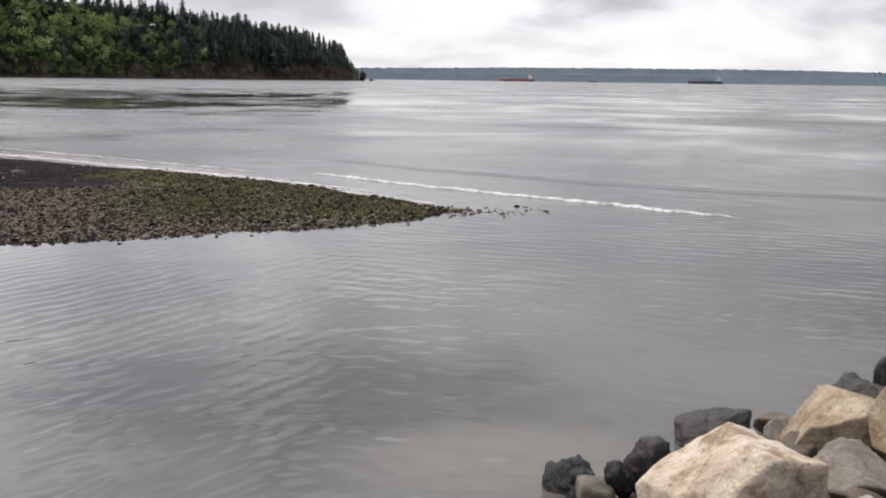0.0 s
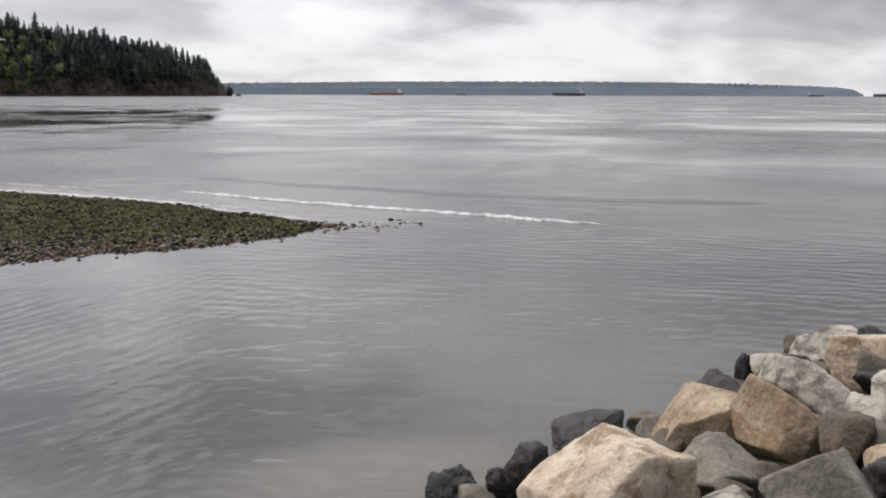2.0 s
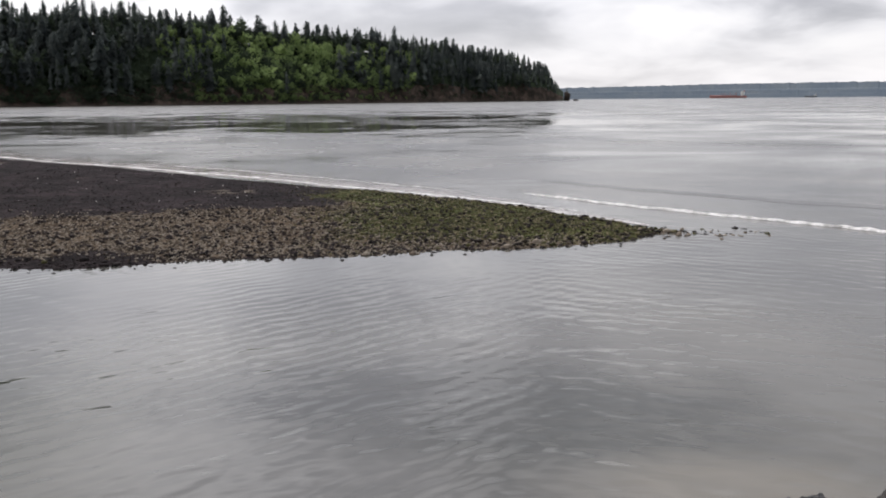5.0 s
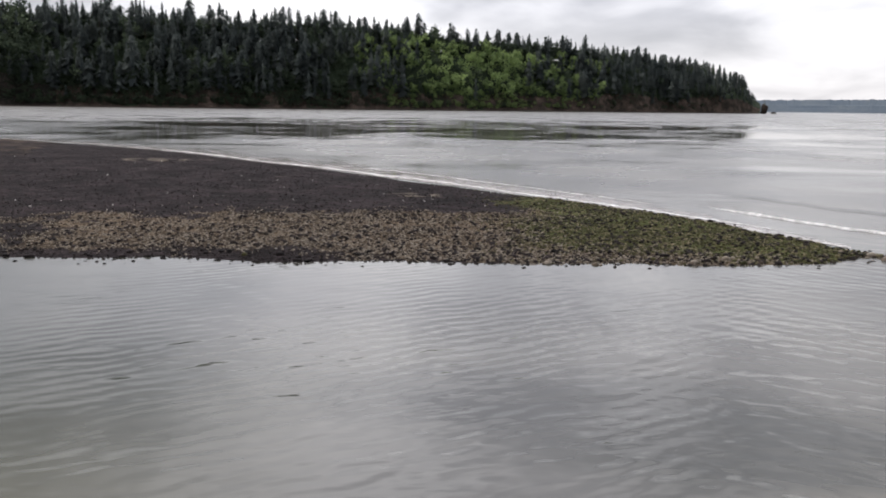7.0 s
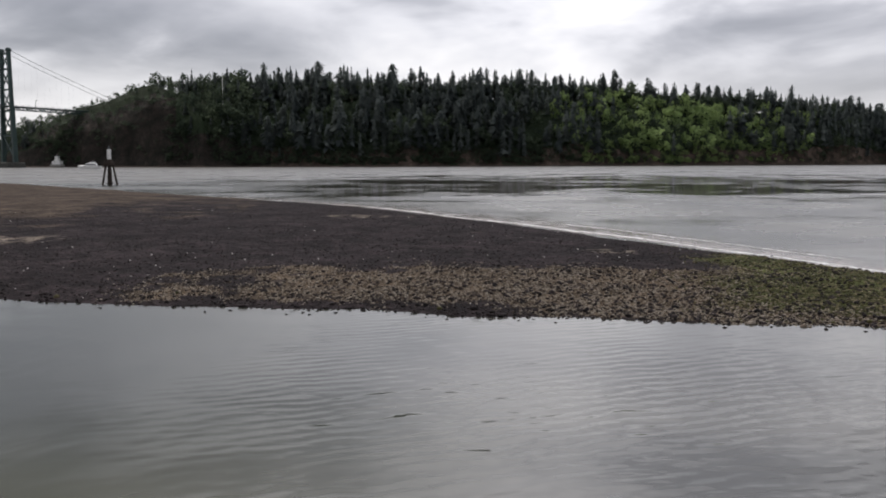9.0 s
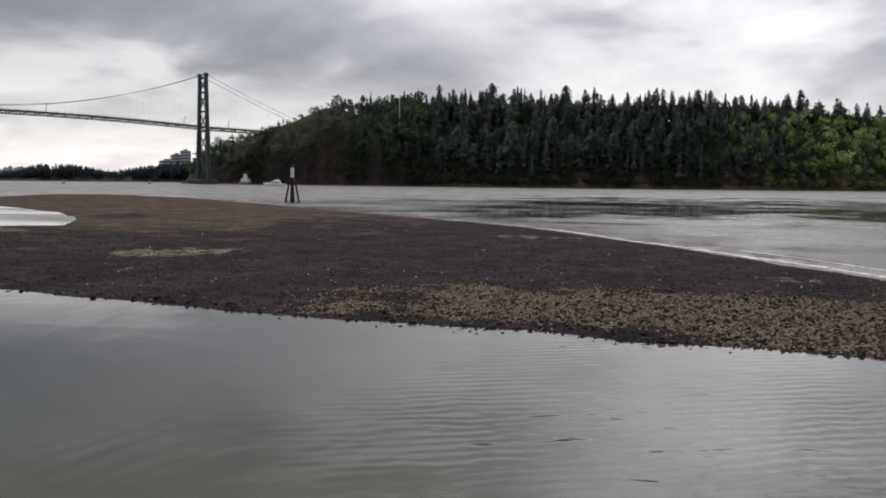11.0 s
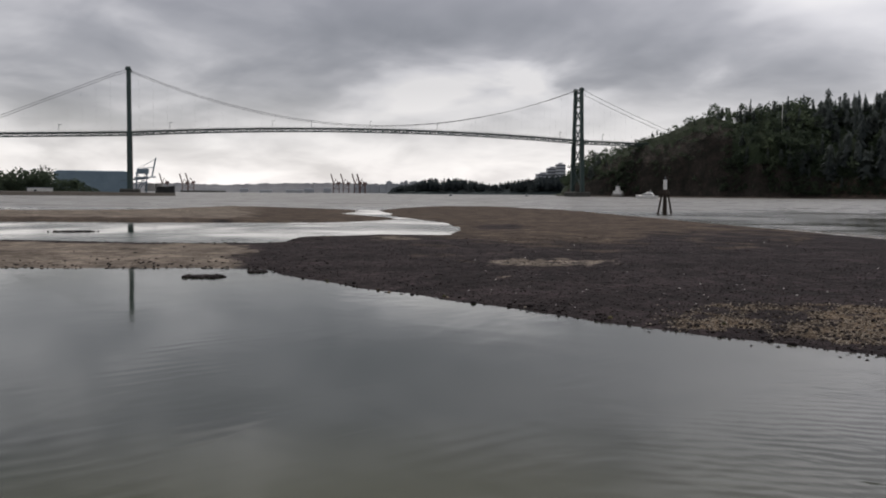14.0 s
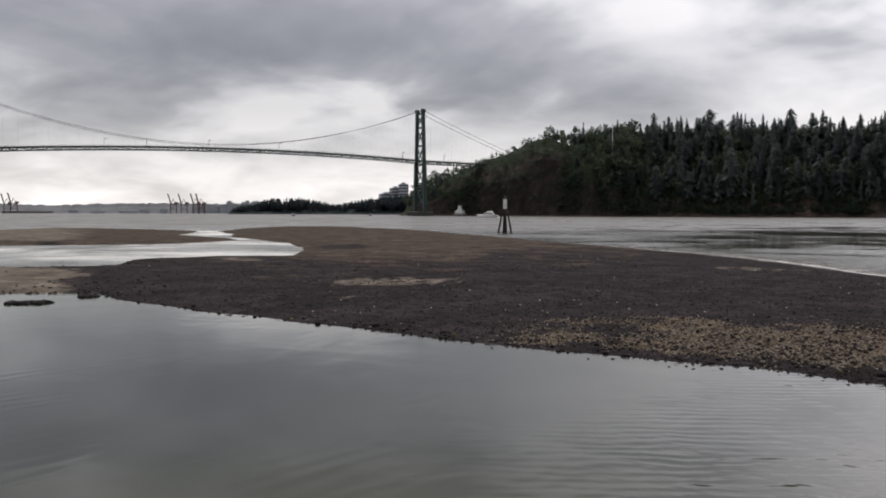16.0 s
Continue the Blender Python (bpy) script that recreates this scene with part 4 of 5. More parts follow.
def rock_mesh(name, seed, size, mat, level=3, cuts=16, sharp=26.0, rough=0.05):
    """A broken boulder: a ball cut by random planes with slightly worn edges, then roughened."""
    r = np.random.default_rng(seed)
    bm = bmesh.new()
    bmesh.ops.create_icosphere(bm, subdivisions=level, radius=1.0)
    N = r.normal(0, 1, (cuts, 3))
    N /= np.linalg.norm(N, axis=1)[:, None]
    N = np.concatenate([N, [[0.15, 0.1, 1], [0, 0, -1]]])
    D = np.concatenate([r.uniform(0.5, 0.82, cuts), [0.9, 0.75]])
    P = np.array([v.co[:] for v in bm.verts])
    k = np.maximum(P @ N.T, 1e-3) / D
    R = 1.0 / (np.sum(k ** sharp, 1) ** (1 / sharp))
    R = np.minimum(R, 1.25)
    Q = P * R[:, None]
    Q = Q / np.abs(Q).max(0)
    off = Vector(r.uniform(-50, 50, 3).tolist())
    for v, q in zip(bm.verts, Q):
        w = Vector(q.tolist())
        n1 = noise.fractal(w * 2.1 + off, 0.7, 2.2, 6)
        n2 = abs(noise.noise(w * 3.3 + off))
        w *= 1 + rough * 0.7 * n1 - rough * 0.9 * n2 + rough * 0.35 * noise.noise(w * 9.0 + off)
        v.co = Vector((w.x * size[0] / 2, w.y * size[1] / 2, w.z * size[2] / 2))
    me = bpy.data.meshes.new(name)
    bm.to_mesh(me), bm.free()
    me.materials.append(mat)
    me.shade_smooth()
    return me


# ---- the sea stack off the headland's tip ----
p = ring(2.60, 1255)
stack = tagged(part("sea_stack", rock_mesh("sea_stack", 5, (11, 11, 22), M_SHORE_ROCK, 3, 14, 20, 0.22), M_SHORE_ROCK), "dark rock stack with a small tree on top", "rock")
stack.matrix_basis = pose(p.x, p.y, 1.0)
tree = tagged(new("stack_tree"), "small conifer on the rock stack", "tree")
tree.matrix_basis = pose(p.x + 1, p.y, 7.0) @ Matrix.Diagonal((17, 17, 13, 1))
part("trunk", TRUNK, M_BARK, tree)
part("crown", crown_mesh(FIRS[1], 0.5), M_CONIFER, tree)
p = ring(2.02, 1265)
islet = tagged(part("low_rock", rock_mesh("low_rock", 8, (9, 5, 5), M_SHORE_ROCK, 2), M_SHORE_ROCK), "low dark rock awash beside the stack", "rock")
islet.matrix_basis = pose(p.x, p.y, 0.2)

# ---- far shores ----


def far_shore(name, table, dist, depth, mat, label, seed, ragged=4.0, steps=260):
    """A long hill on the horizon: shore, slope, ragged wooded crest and back."""
    a0, a1 = min(a for a, _ in table), max(a for a, _ in table)
    A = np.linspace(a0, a1, steps)
    H = np.array([dist * math.tan(radians(float(lerp_table(table, a)))) + 3 for a in A])
    rag = smooth_noise(A * 10, A * 0, 1.3, seed) * ragged + smooth_noise(A * 3, A * 0, 0.9, seed + 3) * ragged
    prof = [(0, -1), (10, 2), (depth * 0.3, 0.55), (depth * 0.45, 0.6), (depth * 0.6, 1.0), (depth, 0.3)]
    vs, fs = [], []
    for s, k in prof:
        for a, h, g in zip(A, H, rag):
            z = k if s <= 10 else max(h * k + g * k * min(1, h / 15), 1.0)
            vs.append(ring(a, dist + s, z))
    n = len(A)
    for i in range(len(prof) - 1):
        fs += [(i * n + k, i * n + k + 1, (i + 1) * n + k + 1, (i + 1) * n + k) for k in range(n - 1)]
    return tagged(part(name, mesh_from(name, vs, fs, mat), mat), label, "hill", kind="structure")


far_shore("backdrop_west", [(3.5, 0.66), (-3, 0.74), (-6, 0.80), (-13, 0.83), (-20, 0.82), (-24, 0.78), (-28, 0.68), (-31, 0.58), (-33, 0.50), (-34, 0.33), (-34.5, 0.05)], 4300, 260, M_FAR_HILL, "long wooded shore on the horizon, blue-grey with haze", 3.0, 3.2, 420)
far_shore("backdrop_west_near", [(3.5, 0.35), (-8, 0.38), (-16, 0.34), (-24, 0.30), (-30, 0.22), (-34, 0.02)], 4150, 110, M_FAR_HILL, "lower shore before the long hill, blue-grey with haze", 11.0, 3.0, 420)
far_shore("backdrop_east", [(58, 0.45), (66, 0.55), (70, 0.52), (74, 0.58), (78, 0.50), (80, 0.42), (83, 0.50), (86, 0.48), (96, 0.40)], 3900, 200, M_FAR_LAND, "harbour shore in the distance, pale grey with haze", 5.0, 5.0)
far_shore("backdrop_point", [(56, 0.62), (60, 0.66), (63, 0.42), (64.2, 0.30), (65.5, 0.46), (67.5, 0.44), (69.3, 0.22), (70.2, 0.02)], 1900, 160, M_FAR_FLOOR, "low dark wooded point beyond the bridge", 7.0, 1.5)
far_shore("backdrop_north", [(82.9, -0.24), (84.0, -0.12), (88, -0.06), (96, -0.02)], 600, 300, M_BANK, "low gravel shore below the bridge", 9.0, 0.3)

far_trees = []
for _ in range(1050):
    a = rng.uniform(56, 70.0)
    s = rng.uniform(20, 110)
    base = 1900 * math.tan(radians(float(lerp_table([(56, 0.62), (60, 0.66), (63, 0.42), (64.2, 0.30), (65.5, 0.46), (67.5, 0.44), (69.3, 0.22), (70.2, 0.02)], a)))) + 3
    p = ring(a, 1900 + s)
    far_trees.append((FIRS[rng.integers(16)], p.x, p.y, base * min(1, 0.3 + s / 130) - 1, rng.uniform(9, 20) * float(lerp_table([(56, 1.2), (60, 1.15), (63.6, 0.6), (65.5, 1.05), (67.5, 1.0), (70, 0.55)], a)), rng.uniform(1.6, 2.8), rng.uniform(0, 6.3), rng.uniform(0, 1)))
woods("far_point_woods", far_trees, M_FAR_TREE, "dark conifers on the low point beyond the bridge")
shore_trees = []
for k in range(420):
    a = rng.uniform(87.2, 96)
    hmax = float(lerp_table([(87.4, 5), (88.2, 12), (89.6, 16), (90.3, 24), (91, 20), (96, 22)], a))
    p = ring(a, 1000 + rng.uniform(0, 80))
    shore_trees.append((LEAFY[rng.integers(8)], p.x, p.y, -0.22 * hmax * (k % 3 > 0), hmax * (rng.uniform(0.7, 1.35) if k % 3 == 0 else rng.uniform(0.3, 0.8)), rng.uniform(1.1, 1.6), rng.uniform(0, 6.3), rng.uniform(0, 0.6)))
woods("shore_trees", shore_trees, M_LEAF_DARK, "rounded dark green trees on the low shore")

# ---- the suspension bridge ----
NORTH, SOUTH = ring(85.44, 886), ring(58.52, 969)
SPAN = (SOUTH - NORTH).length
bridge = tagged(empty("suspension_bridge", NORTH, math.degrees(math.atan2(SOUTH.y - NORTH.y, SOUTH.x - NORTH.x))),
                "green-painted steel suspension bridge across the narrows", "bridge")


def deck_z(x):
    if x < 0:
        return 54.7 + 0.033 * x
    if x > SPAN:
        return 56.3 - 0.024 * (x - SPAN)
    return 54.7 + 1.6 * x / SPAN + 7.2 * (1 - ((x - SPAN / 2) / (SPAN / 2)) ** 2)


def cable_z(x):
    if x < 0:
        return max(deck_z(x), 112.5 + 0.425 * x)
    if x > SPAN:
        q = x - SPAN
        return max(deck_z(x) - 4, 109.6 - 0.435 * q + 0.0004 * q * q)
    k = (x - SPAN / 2) / (SPAN / 2)
    return 67.4 + (44.0 if k < 0 else 42.4) * k * k


def bridge_tower(x0, top):
    tower = part("tower", box((17, 30, 7), (x0, 0, 1.5), bevel=1.0), M_PIER, bridge, "green steel tower on a dark concrete pier")

    def half(z):
        return 12.5 - 5.3 * z / 111

    for side in (-1, 1):
        bm = bmesh.new()
        for z0, z1, w in ((5, 54, 3.8), (54, top, 3.1)):
            add_beam(bm, (x0, side * half(z0), z0), (x0, side * half(z1), z1), w, w)
        part("leg", bm, M_STEEL_GREEN, tower)
    levels = [7, 30, 53, 73, 92, top - 3]
    for z0, z1 in zip(levels, levels[1:]):
        bm = bmesh.new()
        add_beam(bm, (x0, -half(z0), z0), (x0, half(z1), z1), 0.95, 0.95)
        add_beam(bm, (x0, half(z0), z0), (x0, -half(z1), z1), 0.95, 0.95)
        add_beam(bm, (x0, -half(z1), z1), (x0, half(z1), z1), 1.5, 1.5)
        part("cross_brace", bm, M_STEEL_GREEN, tower)
    for side in (-1, 1):
        part("saddle", box((5.5, 4.5, 3.2), (x0, side * half(top - 1), top + 0.4), bevel=0.6, taper=0.7), M_STEEL_GREEN, tower)


bridge_tower(0.0, 112.0)
bridge_tower(SPAN, 109.3)
XS = [-330 + 6 * i for i in range(55)] + [SPAN * i / 74 for i in range(75)] + [SPAN + 6 * i for i in range(1, 38)]
bm = bmesh.new()
for xa, xb in zip(XS, XS[1:]):
    add_beam(bm, (xa, 0, deck_z(xa) + 1.1), (xb, 0, deck_z(xb) + 1.1), 11.5, 0.9)
part("deck", bm, M_STEEL_GREEN, bridge)
for side in (-1, 1):
    bm = bmesh.new()
    for i, (xa, xb) in enumerate(zip(XS, XS[1:])):
        y, za, zb = side * 6.0, deck_z(xa), deck_z(xb)
        add_beam(bm, (xa, y, za - 1.6), (xb, y, zb - 1.6), 0.6)
        add_beam(bm, (xa, y, za + 1.2), (xb, y, zb + 1.2), 0.9)
        add_beam(bm, (xa, y, za + (1.2 if i % 2 else -1.6)), (xb, y, zb + (-1.6 if i % 2 else 1.2)), 0.55)
        add_beam(bm, (xa, y, za - 1.6), (xa, y, za + 2.3), 0.45)
    part("stiffening_truss", bm, M_STEEL_GREEN, bridge)
    bm = bmesh.new()
    for xa, xb in zip(XS, XS[1:]):
        add_beam(bm, (xa, side * 6.9, deck_z(xa) + 2.5), (xb, side * 6.9, deck_z(xb) + 2.5), 0.16)
    part("railing", bm, M_STEEL_GREEN, bridge)
    bm = bmesh.new()
    CX = [-187 + 187 * i / 14 for i in range(15)] + [SPAN * i / 40 for i in range(1, 41)] + [SPAN + 187 * i / 14 for i in range(1, 15)]
    for xa, xb in zip(CX, CX[1:]):
        add_tube(bm, (xa, side * 7.2, cable_z(xa)), (xb, side * 7.2, cable_z(xb)), 0.20, n=6)
    part("main_cable", bm, M_CABLE, bridge, "grey main cable")
    x = -150.0
    while x < SPAN + 150:
        if cable_z(x) - deck_z(x) > 6 and min(abs(x), abs(x - SPAN)) > 5:
            part("hanger", add_beam(bmesh.new(), (x, side * 7.1, deck_z(x) + 2), (x, side * 7.1, cable_z(x)), 0.03), M_CABLE, bridge)
        x += 12.2
for x in (-130, -60, 35, 128, 165, 222, 290, SPAN - 18, SPAN + 30):
    bm = add_beam(bmesh.new(), (x, 5.4, deck_z(x) + 2), (x, 5.4, deck_z(x) + 9.0), 0.32)
    add_beam(bm, (x, 5.4, deck_z(x) + 8.9), (x, 1.8, deck_z(x) + 9.3), 0.26)
    add_beam(bm, (x, 5.4, deck_z(x) + 8.9), (x + 2.4, 5.4, deck_z(x) + 9.0), 0.3)
    part("lamp_post", bm, M_STEEL_GREEN, bridge)
for x in (-190, -240, -290):
    bm = bmesh.new()
    for side in (-1, 1):
        add_beam(bm, (x, side * 7, 0), (x, side * 4.6, deck_z(x) - 2), 2.0, 2.0)
    for k in (0.3, 0.65):
        add_beam(bm, (x, -7 + 2.2 * k, deck_z(x) * k), (x, 7 - 2.2 * k, deck_z(x) * k), 1.2)
    part("viaduct_bent", bm, M_STEEL_GREEN, bridge)
# ---- the pile beacon in the channel ----
p = ring(53.33, 142)
beacon = tagged(empty("pile_beacon", p, 20), "white light cylinder on a dark timber pile tripod", "beacon")
for k in range(4):
    a = radians(90 * k + 45)
    part("pile", add_tube(bmesh.new(), (1.3 * math.cos(a), 1.3 * math.sin(a), -1.5), (0.46 * math.cos(a), 0.46 * math.sin(a), 3.0), 0.16, 0.13, 9), M_PILE, beacon)
part("pile", add_tube(bmesh.new(), (0, 0, -1.5), (0, 0, 3.0), 0.20, 0.18, 9), M_PILE, beacon)
part("platform", box((1.15, 1.15, 0.5), (0, 0, 3.1), bevel=0.06), M_PILE, beacon)
part("cap_timbers", box((0.85, 0.85, 0.4), (0, 0, 3.5), bevel=0.05), M_PILE, beacon)
part("light_cylinder", add_tube(bmesh.new(), (0, 0, 3.65), (0, 0, 5.15), 0.29, 0.27, 16), M_WHITE, beacon, "white painted cylinder")
part("lantern", add_tube(bmesh.new(), (0, 0, 5.15), (0, 0, 5.65), 0.12, 0.09, 10), M_GLASS_DARK, beacon)

# ---- the small lighthouse under the cliff ----
p = ring(56.06, 968)
lighthouse = tagged(empty("lighthouse", (p.x, p.y, 1.6), 30), "small white tapered lighthouse on the shore rocks", "lighthouse")
part("footing", box((11, 8, 2.2), (0, 0, 0.2), bevel=0.3), M_CONCRETE, lighthouse)
part("keeper_base", box((8.2, 6.2, 3.2), (0, 0, 2.8), bevel=0.15), M_WHITE, lighthouse)
part("shaft", box((4.4, 4.4, 4.6), (0, 0, 6.6), taper=0.6, bevel=0.1), M_WHITE, lighthouse)
part("gallery", box((3.8, 3.8, 0.4), (0, 0, 9.0)), M_WHITE, lighthouse)
part("lantern", add_tube(bmesh.new(), (0, 0, 9.2), (0, 0, 10.6), 1.0, 0.9, 10), M_GLASS_DARK, lighthouse)
part("roof", add_tube(bmesh.new(), (0, 0, 10.6), (0, 0, 11.6), 1.2, 0.1, 10), M_RED_STEEL, lighthouse)

# ---- the flagpole on the bluff ----
p = ring(46.75, float(lerp_table(SHORE, 46.75)) + 48)
z0 = float(headland_height(np.array([46.75]), np.array([48.0]))[0])
pole = tagged(part("flagpole", add_tube(bmesh.new(), (0, 0, -1), (0, 0, 84 - z0), 0.42, 0.25, 8), M_WHITE), "tall pale flagpole on the grassy bluff", "flagpole")
pole.matrix_basis = pose(p.x, p.y, z0)

# ---- ships and boats ----


def hull_mesh(length, beam, z0, z1, bow=0.16, stern=0.05, flare=0.8):
    bm = bmesh.new()
    half = [(-0.5, 0.62), (-0.5 + stern, 0.92), (-0.3, 1.0), (0.5 - bow * 1.6, 1.0), (0.5 - bow * 0.7, 0.72), (0.5 - bow * 0.2, 0.28), (0.5, 0.02)]
    rows = []
    for z, k in ((z0, flare), (z0 + (z1 - z0) * 0.6, 0.96), (z1, 1.0)):
        sheer = [0.0 if z < z1 else max(0, (x - 0.3)) * (z1 - z0) * 1.2 for x, _ in half]
        left = [bm.verts.new((x * length * (0.95 + 0.05 * k), y * k * beam / 2, z + s)) for (x, y), s in zip(half, sheer)]
        right = [bm.verts.new((x * length * (0.95 + 0.05 * k), -y * k * beam / 2, z + s)) for (x, y), s in zip(half, sheer)]
        rows.append(left + right[::-1])
    n = len(rows[0])
    for a, b in zip(rows, rows[1:]):
        for i in range(n):
            bm.faces.new((a[i], a[(i + 1) % n], b[(i + 1) % n], b[i]))
    bm.faces.new(rows[-1])
    bm.faces.new(rows[0][::-1])
    bmesh.ops.recalc_face_normals(bm, faces=bm.faces)
    return bm


def freighter(az, dist, length, turn, mat, label, cranes=4, freeboard=9.0, house=0.85):
    p = ring(az, dist)
    ship = tagged(empty("cargo_ship", p, az + turn), label, "ship", "ships at anchor")
    part("hull", hull_mesh(length, length * 0.16, -2, freeboard), mat, ship)
    part("deckhouse", box((length * 0.09, length * 0.13, length * 0.10), (-length * 0.39, 0, freeboard + length * 0.05), bevel=0.5), M_WHITE, ship, "white deckhouse")
    part("bridge_wing", box((length * 0.05, length * 0.16, length * 0.025), (-length * 0.38, 0, freeboard + length * 0.11), bevel=0.3), M_WHITE, ship)
    part("funnel", box((length * 0.03, length * 0.03, length * 0.05), (-length * 0.43, 0, freeboard + length * 0.125), taper=0.8), mat, ship)
    for k in range(cranes):
        x = -length * 0.22 + k * length * 0.155
        bm = add_beam(bmesh.new(), (x, 0, freeboard), (x, 0, freeboard + length * 0.075), length * 0.012)
        add_beam(bm, (x, 0, freeboard + length * 0.065), (x + length * 0.10, 0, freeboard + length * 0.05), length * 0.006)
        part("deck_crane", bm, mat, ship)
        part("hatch", box((length * 0.10, length * 0.09, 1.6), (x + length * 0.06, 0, freeboard + 0.7), bevel=0.2), mat, ship)
    return ship


freighter(-6.86, 3400, 124, 182, M_RED_HULL, "long red cargo ship at anchor", 3, 8.0)
freighter(-11.38, 3500, 46, 150, M_DARK_HULL, "small grey cargo ship with white deckhouse", 1, 5.0)
freighter(-17.96, 3000, 104, 178, M_DARK_HULL, "dark-hulled cargo ship with white deckhouse", 4, 8.0)
freighter(-32.0, 3500, 56, 10, M_DARK_HULL, "small dark ship off the far point", 1, 5.0)
freighter(-35.8, 3100, 88, 176, M_DARK_HULL, "dark cargo ship on the open horizon", 4, 7.0)

p = ring(54.35, 640)
boat = tagged(empty("motor_cruiser", p, 54.35 + 165), "white motor cruiser under way below the cliff", "boat")
part("hull", hull_mesh(15, 4.4, -0.3, 1.9, 0.3), M_WHITE, boat)
part("cabin", box((7.5, 3.4, 1.7), (-1.0, 0, 2.7), bevel=0.25, taper=0.88), M_WHITE, boat)
part("window_band", box((6.9, 3.44, 0.6), (-1.0, 0, 2.85), bevel=0.05), M_GLASS_DARK, boat)
part("flybridge", box((4.2, 2.8, 1.0), (-1.6, 0, 3.9), bevel=0.2, taper=0.85), M_WHITE, boat)
part("mast", add_tube(bmesh.new(), (-2.2, 0, 4.3), (-2.4, 0, 6.0), 0.08, 0.05, 6), M_WHITE, boat)
p = ring(83.45, 1180)
barge = tagged(empty("barge", p, 83.45 + 4), "black moored steel barge below the bridge", "barge")
part("hull", hull_mesh(22, 9, -1, 8.0, 0.06, 0.02, 0.95), M_BLACK_HULL, barge)
part("deck_rail", box((20, 8, 0.5), (0, 0, 8.3)), M_BLACK_HULL, barge)
for az, d in ((66.3, 900), (61.6, 980)):
    p = ring(az, d)
    buoy = tagged(empty("small_boat", p, az + 70), "small dark boat far out on the water", "boat")
    part("hull", hull_mesh(6, 2.2, -0.2, 0.9, 0.3), M_DARK_HULL, buoy)
    part("cabin", box((2.2, 1.6, 1.2), (-0.4, 0, 1.4), bevel=0.15), M_WHITE, buoy)

# ---- the harbour behind the bridge ----
p = ring(90.3, 930)
hut = tagged(empty("boat_hut", p, 90.3), "small white hut on the low shore", "hut")
part("wall", box((22, 8, 4.2), (0, 0, 3.0), bevel=0.1), M_WHITE, hut)
part("roof", box((23, 9, 0.6), (0, 0, 5.4), bevel=0.1), M_TOWER_WALL, hut)
part("door", box((2.4, 0.3, 2.8), (-4, -4.1, 2.4)), M_GLASS_DARK, hut)

p = ring(87.55, 1500)
shed = tagged(empty("storage_shed", p, 87.55), "long blue-grey clad storage shed with a low roof", "building")
part("wall", box((104, 45, 30), (0, 0, 15)), M_BLUE_SHED, shed)
bm = box((105, 46, 1.2), (0, 0, 30.6))
add_box(bm, (105, 18, 2.4), (0, 0, 32), taper=0.9)
part("roof", bm, M_BLUE_SHED, shed)
for k in range(12):
    part("wall_rib", box((0.5, 0.4, 26), (-50 + k * 9.1, -22.7, 13.4)), M_BLUE_SHED, shed)

p = ring(84.5, 1420)
loader = tagged(empty("ship_loader", p, 84.5), "blue steel ship loader on the harbour shore", "crane")
loader.scale = (1.4, 1.4, 1.1)
bm = bmesh.new()
for x in (-11, -1):
    for y in (-4, 4):
        add_beam(bm, (x, y, 0), (x + 1, y, 27), 1.4)
add_beam(bm, (-11, -4, 14), (-1, -4, 14), 1.2), add_beam(bm, (-11, 4, 14), (-1, 4, 14), 1.2)
add_beam(bm, (-10, -4, 2), (-2, -4, 13), 0.8)
add_beam(bm, (-11, -4, 27), (1, -4, 27), 1.6), add_beam(bm, (-11, 4, 27), (1, 4, 27), 1.6)
add_beam(bm, (-11, 4, 1), (-1, 4, 26), 1.0), add_beam(bm, (-1, -4, 14), (-11, -4, 26), 1.0)
part("portal", bm, M_BLUE_STEEL, loader)
part("walkway", add_beam(bmesh.new(), (-13, -4.6, 20), (9, -4.6, 21.5), 1.6), M_BLUE_STEEL, loader)
part("stay", add_beam(bmesh.new(), (-8, 0, 33), (8.5, 0, 45), 0.6), M_BLUE_STEEL, loader)
part("machine_house", box((12, 8, 7), (-4, 0, 29), bevel=0.4), M_BLUE_STEEL, loader)
part("boom", add_beam(add_beam(bmesh.new(), (5, 0, 22), (9, 0, 47), 1.5), (-4, 0, 33), (6.5, 0, 34), 0.9), M_BLUE_STEEL, loader)
part("conveyor", add_beam(bmesh.new(), (-26, 0, 16), (2, 0, 20), 2.2), M_BLUE_STEEL, loader)
part("hopper", box((12, 7, 10), (3, 0, 8), bevel=0.5, taper=0.75), M_CONCRETE, loader)
part("silo", add_tube(bmesh.new(), (12, 3, 0), (12, 3, 13), 4.0, 4.0, 16), M_CONCRETE, loader)


